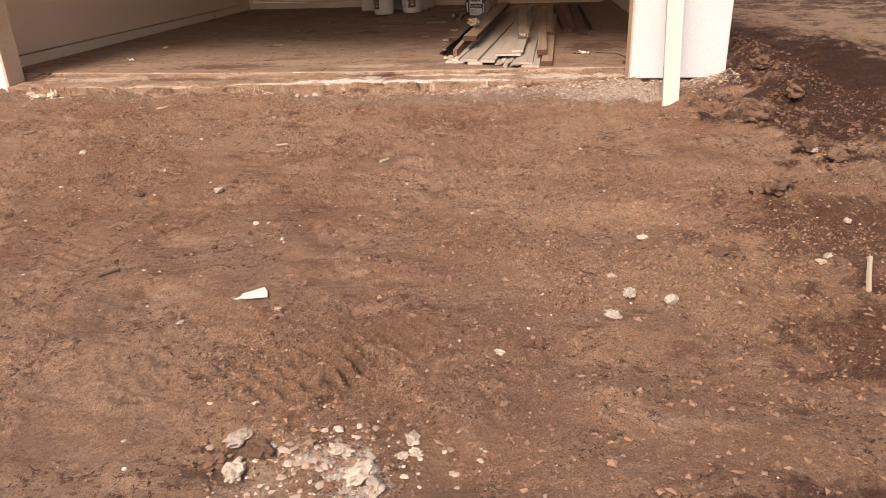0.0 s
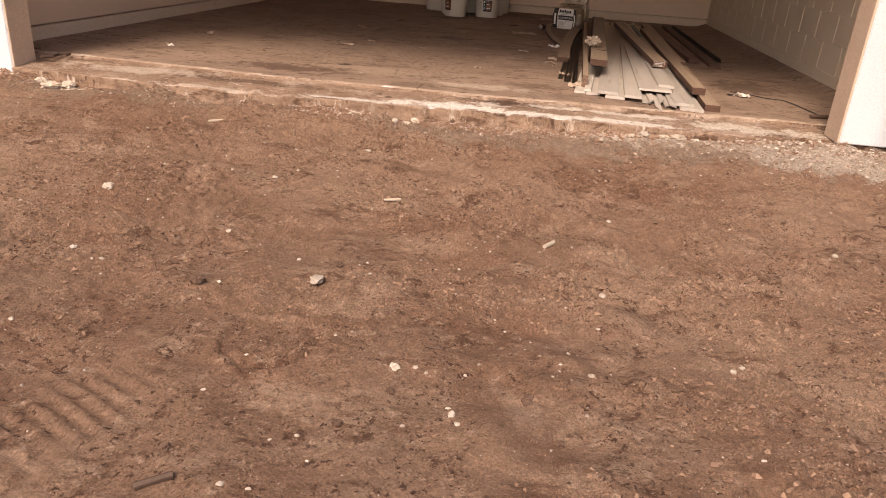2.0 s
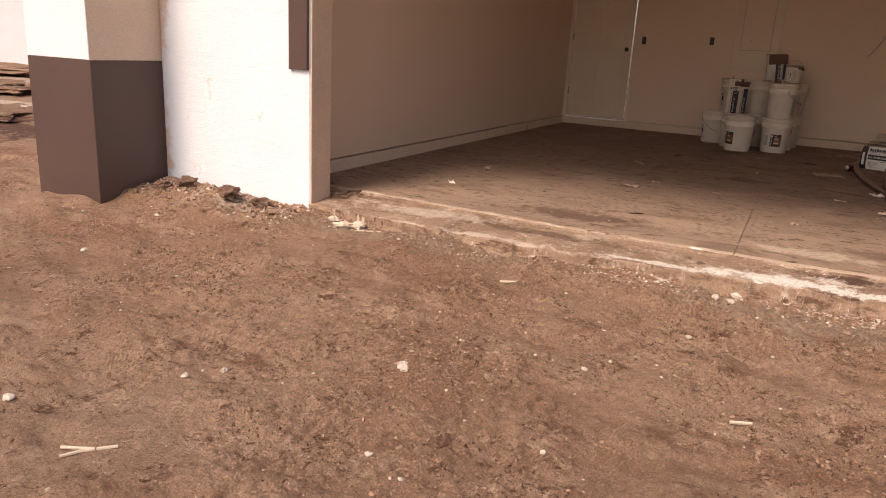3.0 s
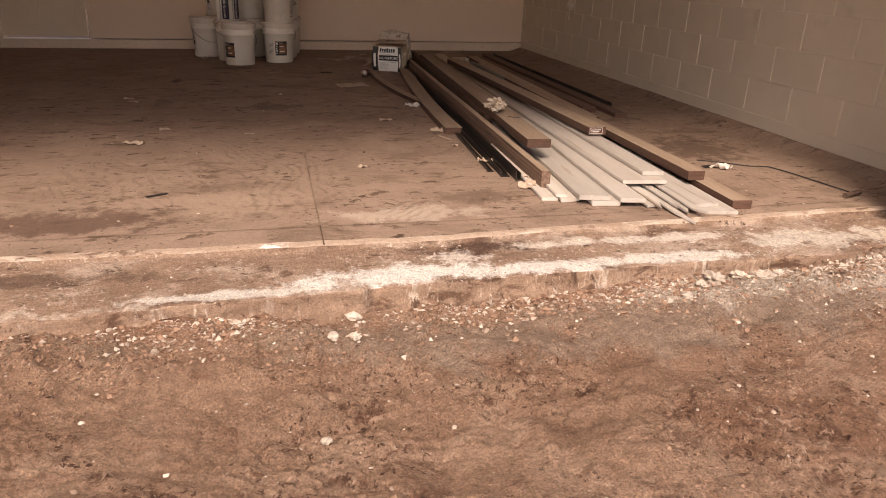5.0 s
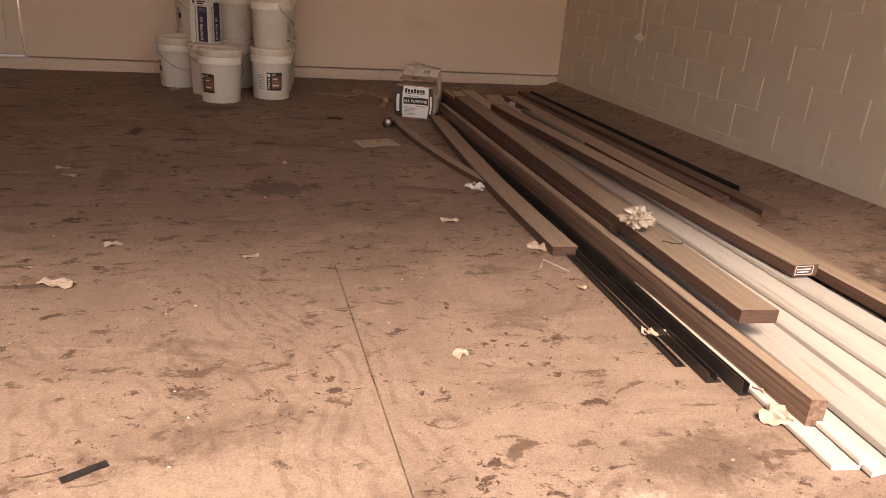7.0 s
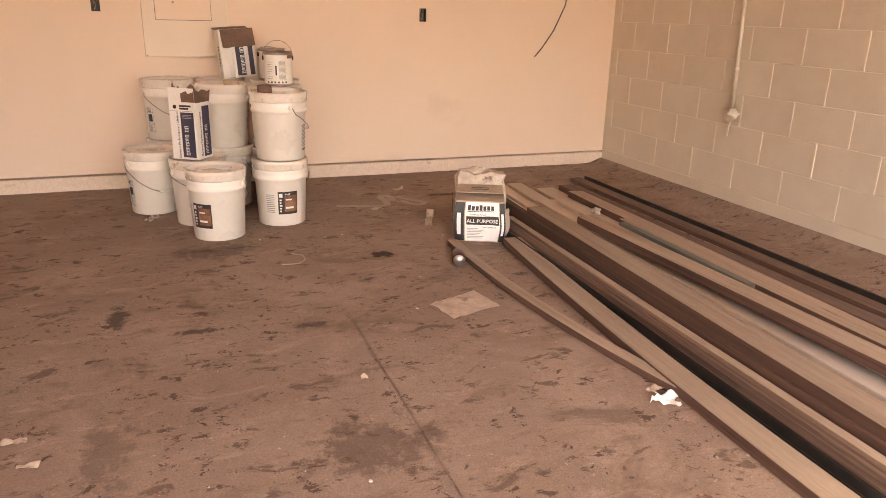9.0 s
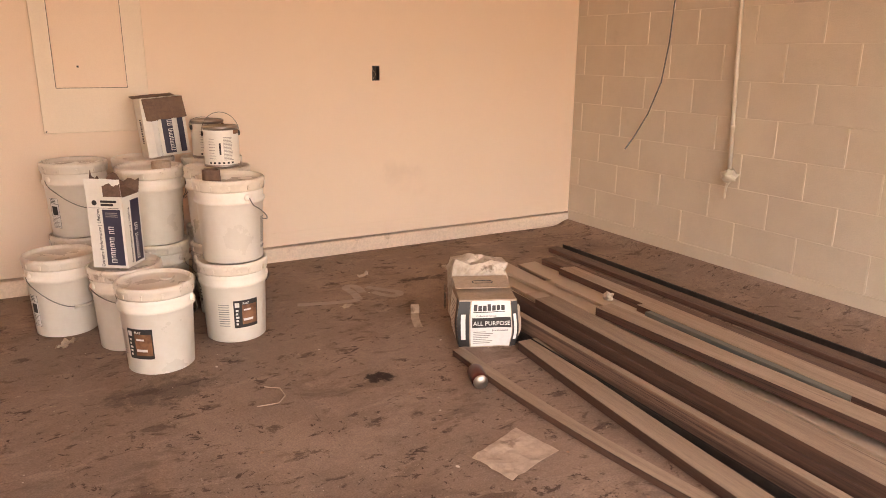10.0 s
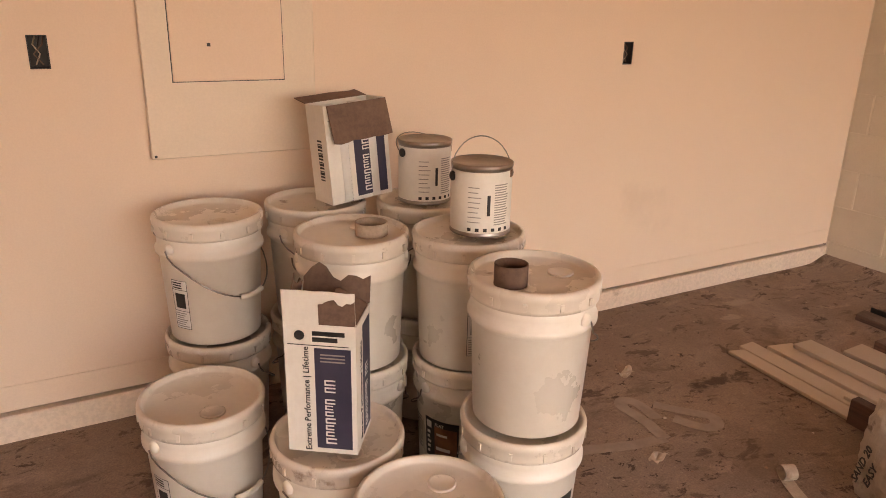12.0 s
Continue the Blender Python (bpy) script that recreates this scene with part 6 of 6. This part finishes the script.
stick([(0.55, 5.42), (0.66, 5.36), (0.75, 5.28), (0.86, 5.25), (0.9, 5.1), (0.95, 4.8)], 0.003, DARKHOLE, "thin dark wire lying on the slab", 0.002, "wire")
stick([(-3.78, 4.36), (-3.74, 4.42), (-3.76, 4.5), (-3.71, 4.55), (-3.69, 4.47)], 0.009, OLDWOOD, "dark twisted strap by the jamb", 0.002, "strap")
stick([(-1.62, 8.7), (-1.54, 8.69), (-1.5, 8.74), (-1.5, 8.81), (-1.55, 8.85)], 0.002, PAPER, "curled strip of pale tape on the slab", 0.001, "tape_strip")
stick([(-0.63, 6.0), (-0.68, 6.12), (-0.72, 6.05)], 0.004, PAPER, "curled pale splinter on the slab", 0.001, "splinter")
stick([(0.86, 4.72), (0.97, 4.76)], 0.012, OLDWOOD, "dark wooden offcut on the slab", 0.002, "offcut")


def scrap(x, y, w, d, turn, seed, material, label, crumple=0.02, name="paper_scrap"):
    c, s = math.cos(radians(turn)), math.sin(radians(turn))
    pts = [(x + c * a - s * b, y + s * a + c * b, 0) for a, b in ((-w / 2, -d / 2), (w / 2, -d / 2), (w / 2, d / 2), (-w / 2, d / 2))]
    return tagged(part(name, sheet(pts, seed, 0.003, crumple * 1.4, 8, freq=38.0, tear=0.45 * min(w, d) if crumple > 0.011 else 0.0), material), label, "paper scrap")


PS = "crumpled pale paper scrap on the concrete"
for k, (x, y, w, d, turn) in enumerate(((-0.919, 9.554, 0.1, 0.05, 25), (-2.491, 7.287, 0.07, 0.03, 5), (-2.549, 7.426, 0.09, 0.03, 0), (-2.305, 6.077, 0.14, 0.06, -20), (-2.191, 6.402, 0.08, 0.03, 10), (-1.727, 6.258, 0.07, 0.025, 5), (-1.192, 5.485, 0.06, 0.05, 30), (-0.645, 7.117, 0.09, 0.04, 20), (-0.913, 6.575, 0.1, 0.06, -15), (-0.649, 5.857, 0.04, 0.03, 40), (-0.552, 5.524, 0.07, 0.03, -40))):
    scrap(x, y, w * 0.75, d * 0.75, turn, k + 0.3, PAPER, PS, 0.014)
for k, (x, y, w, d, turn) in enumerate(((-0.648, 6.24, 0.1, 0.04, -20), (-3.44, 6.018, 0.04, 0.04, 10), (-3.397, 5.252, 0.05, 0.035, 10), (0.6, 5.26, 0.09, 0.07, 20), (-0.452, 5.19, 0.09, 0.07, -60), (-0.497, 5.06, 0.07, 0.06, 20), (-2.21, 9.672, 0.05, 0.09, -25), (-1.534, 7.47, 0.02, 0.015, 0), (-0.631, 10.017, 0.06, 0.04, 10), (-0.575, 5.511, 0.08, 0.04, -30), (-0.65, 7.05, 0.08, 0.06, -30))):
    scrap(x, y, w, d, turn, k + 7.3, WHITECARD if k in (2, 3, 10) else PAPER, PS, 0.03)
strip = scrap(-2.075, 5.142, 0.09, 0.022, 28, 3.3, BLACKPRINT, "small dark printed label strip on the slab", 0.002, "label_strip")
strip = scrap(0.543, 5.3, 0.07, 0.035, 20, 4.3, BLACKPRINT, "small dark printed label scrap on the slab", 0.004, "label_strip")
strip = scrap(-0.6, 7.1, 0.06, 0.03, -30, 4.9, BLACKPRINT, "small dark printed wrapper scrap on the slab", 0.01, "label_strip")


def ribbon(points, w, material, label, across=None, name="tape_strip", category="tape"):
    """A thin strip of tape or paper along points, w wide; across: the direction of its width, else level and square to the run."""
    pts = [Vector(p) for p in points]
    for _ in range(3):
        pts = [pts[0]] + [q for a, b in zip(pts, pts[1:]) for q in (a.lerp(b, 0.25), a.lerp(b, 0.75))] + [pts[-1]]
    bm = bmesh.new()
    rows = []
    for i, p in enumerate(pts):
        d = (pts[min(i + 1, len(pts) - 1)] - pts[max(i - 1, 0)]).normalized()
        u = Vector(across).normalized() if across else Vector((-d.y, d.x, 0)).normalized()
        nrm = d.cross(u).normalized() * 0.0005
        h = Vector((0, 0, 0.003 * abs(noise.noise(p * 22))))
        rows.append([bm.verts.new(p + h + s * u * w / 2 + q * nrm) for s, q in ((-1, -1), (1, -1), (1, 1), (-1, 1))])
    for lo, hi in zip(rows, rows[1:]):
        for k in range(4):
            bm.faces.new((lo[k], lo[(k + 1) % 4], hi[(k + 1) % 4], hi[k]))
    bm.faces.new(rows[0][::-1])
    bm.faces.new(rows[-1])
    return tagged(part(name, bm, material), label, category)


TAPE = mat("dusty_clear_tape", (0.27, 0.19, 0.145), (0.36, 0.265, 0.205), 14, 0.45, 0.1, 60)
TP = "dusty clear packing tape lying on the slab"
ribbon([(-1.132, 9.706, 0.002), (-1.0, 9.662, 0.002), (-0.9, 9.638, 0.002), (-0.816, 9.629, 0.003)], 0.045, TAPE, TP)
ribbon([(-0.822, 9.622, 0.006), (-0.802, 9.742, 0.006), (-0.82, 9.831, 0.007), (-0.785, 9.873, 0.007), (-0.744, 9.84, 0.007), (-0.76, 9.72, 0.007)], 0.045, TAPE, TP)
ribbon([(-0.712, 9.692, 0.011), (-0.66, 9.61, 0.004), (-0.6, 9.597, 0.003), (-0.565, 9.65, 0.003), (-0.609, 9.69, 0.004), (-0.67, 9.74, 0.011), (-0.71, 9.79, 0.012)], 0.045, TAPE, TP)
curl = [(-0.722, 9.13, 0.003), (-0.7, 9.2, 0.004), (-0.672, 9.27, 0.006)]
curl += [(-0.655 + 0.01 * math.sin(a), 9.3 + 0.024 * math.sin(a), 0.03 - 0.024 * math.cos(a)) for a in [radians(45 * k) for k in range(1, 9)]]
ribbon(curl, 0.04, PAPER, "curled strip of pale paper on the slab", (0.93, -0.37, 0), "paper_curl", "paper")
bent = [(0.0, 6.02, 0.151), (0.02, 5.99, 0.153), (0.045, 5.985, 0.154), (0.05, 6.0, 0.158)]
stick([(-0.34 + x * 1.3, y - 0.12) for x, y, z in bent], 0.002, DARKHOLE, "short bent wire lying on a plank", 0.15, "wire")

# ---- neighbouring house and spoil heaps across the yard ----
house = thing("neighbour_house", "white stucco single-storey house across the bare yard", "house", pose(-17.3, 11.3, -0.2, 0, 0, -60))
part("wall", boxes((-9.0, 0.0, -12.0, 14.0, -0.2, 3.1)), STUCCO, house)
roof_bm = boxes((-9.6, 0.6, -12.6, 14.6, 3.1, 3.25))
v = [roof_bm.verts.new(p) for p in ((-9.6, -12.6, 3.251), (0.6, -12.6, 3.251), (0.6, 14.6, 3.251), (-9.6, 14.6, 3.251), (-4.5, -7.5, 5.2), (-4.5, 9.5, 5.2))]
for f in ((0, 1, 4), (1, 2, 5, 4), (2, 3, 5), (3, 0, 4, 5)):
    roof_bm.faces.new([v[k] for k in f])
part("roof", roof_bm, BROWN_PAINT, house)
pane = part("window", boxes((0.002, 0.03, -2.2, -0.8, 1.75, 2.75), bevel=0.004), DARKHOLE, house, "dark window pane")
part("window_frame", boxes((0.001, 0.05, -2.3, -0.7, 1.65, 1.748), (0.001, 0.05, -2.3, -0.7, 2.752, 2.85), (0.001, 0.05, -2.3, -2.202, 1.748, 2.752), (0.001, 0.05, -0.798, -0.7, 1.748, 2.752)), STUCCO_TAN, pane)
for k, (x, y, w, d, h) in enumerate(((-15.6, 10.2, 2.6, 1.6, 0.4), (-12.1, 7.8, 1.8, 0.9, 0.3), (-9.2, 5.75, 1.5, 0.8, 0.2), (-8.6, 6.6, 1.2, 0.8, 0.2))):
    o = part("dirt_mound", lump(k + 70, (w, d, h * 0.5), 0.4, 4, 2.2), DIRT)
    o.matrix_world = pose(x, y, float(ground_z(x, y)) - 0.05, 0, 0, -30)
    tagged(o, "low dark mound of dug earth on the bare yard", "dirt mound")
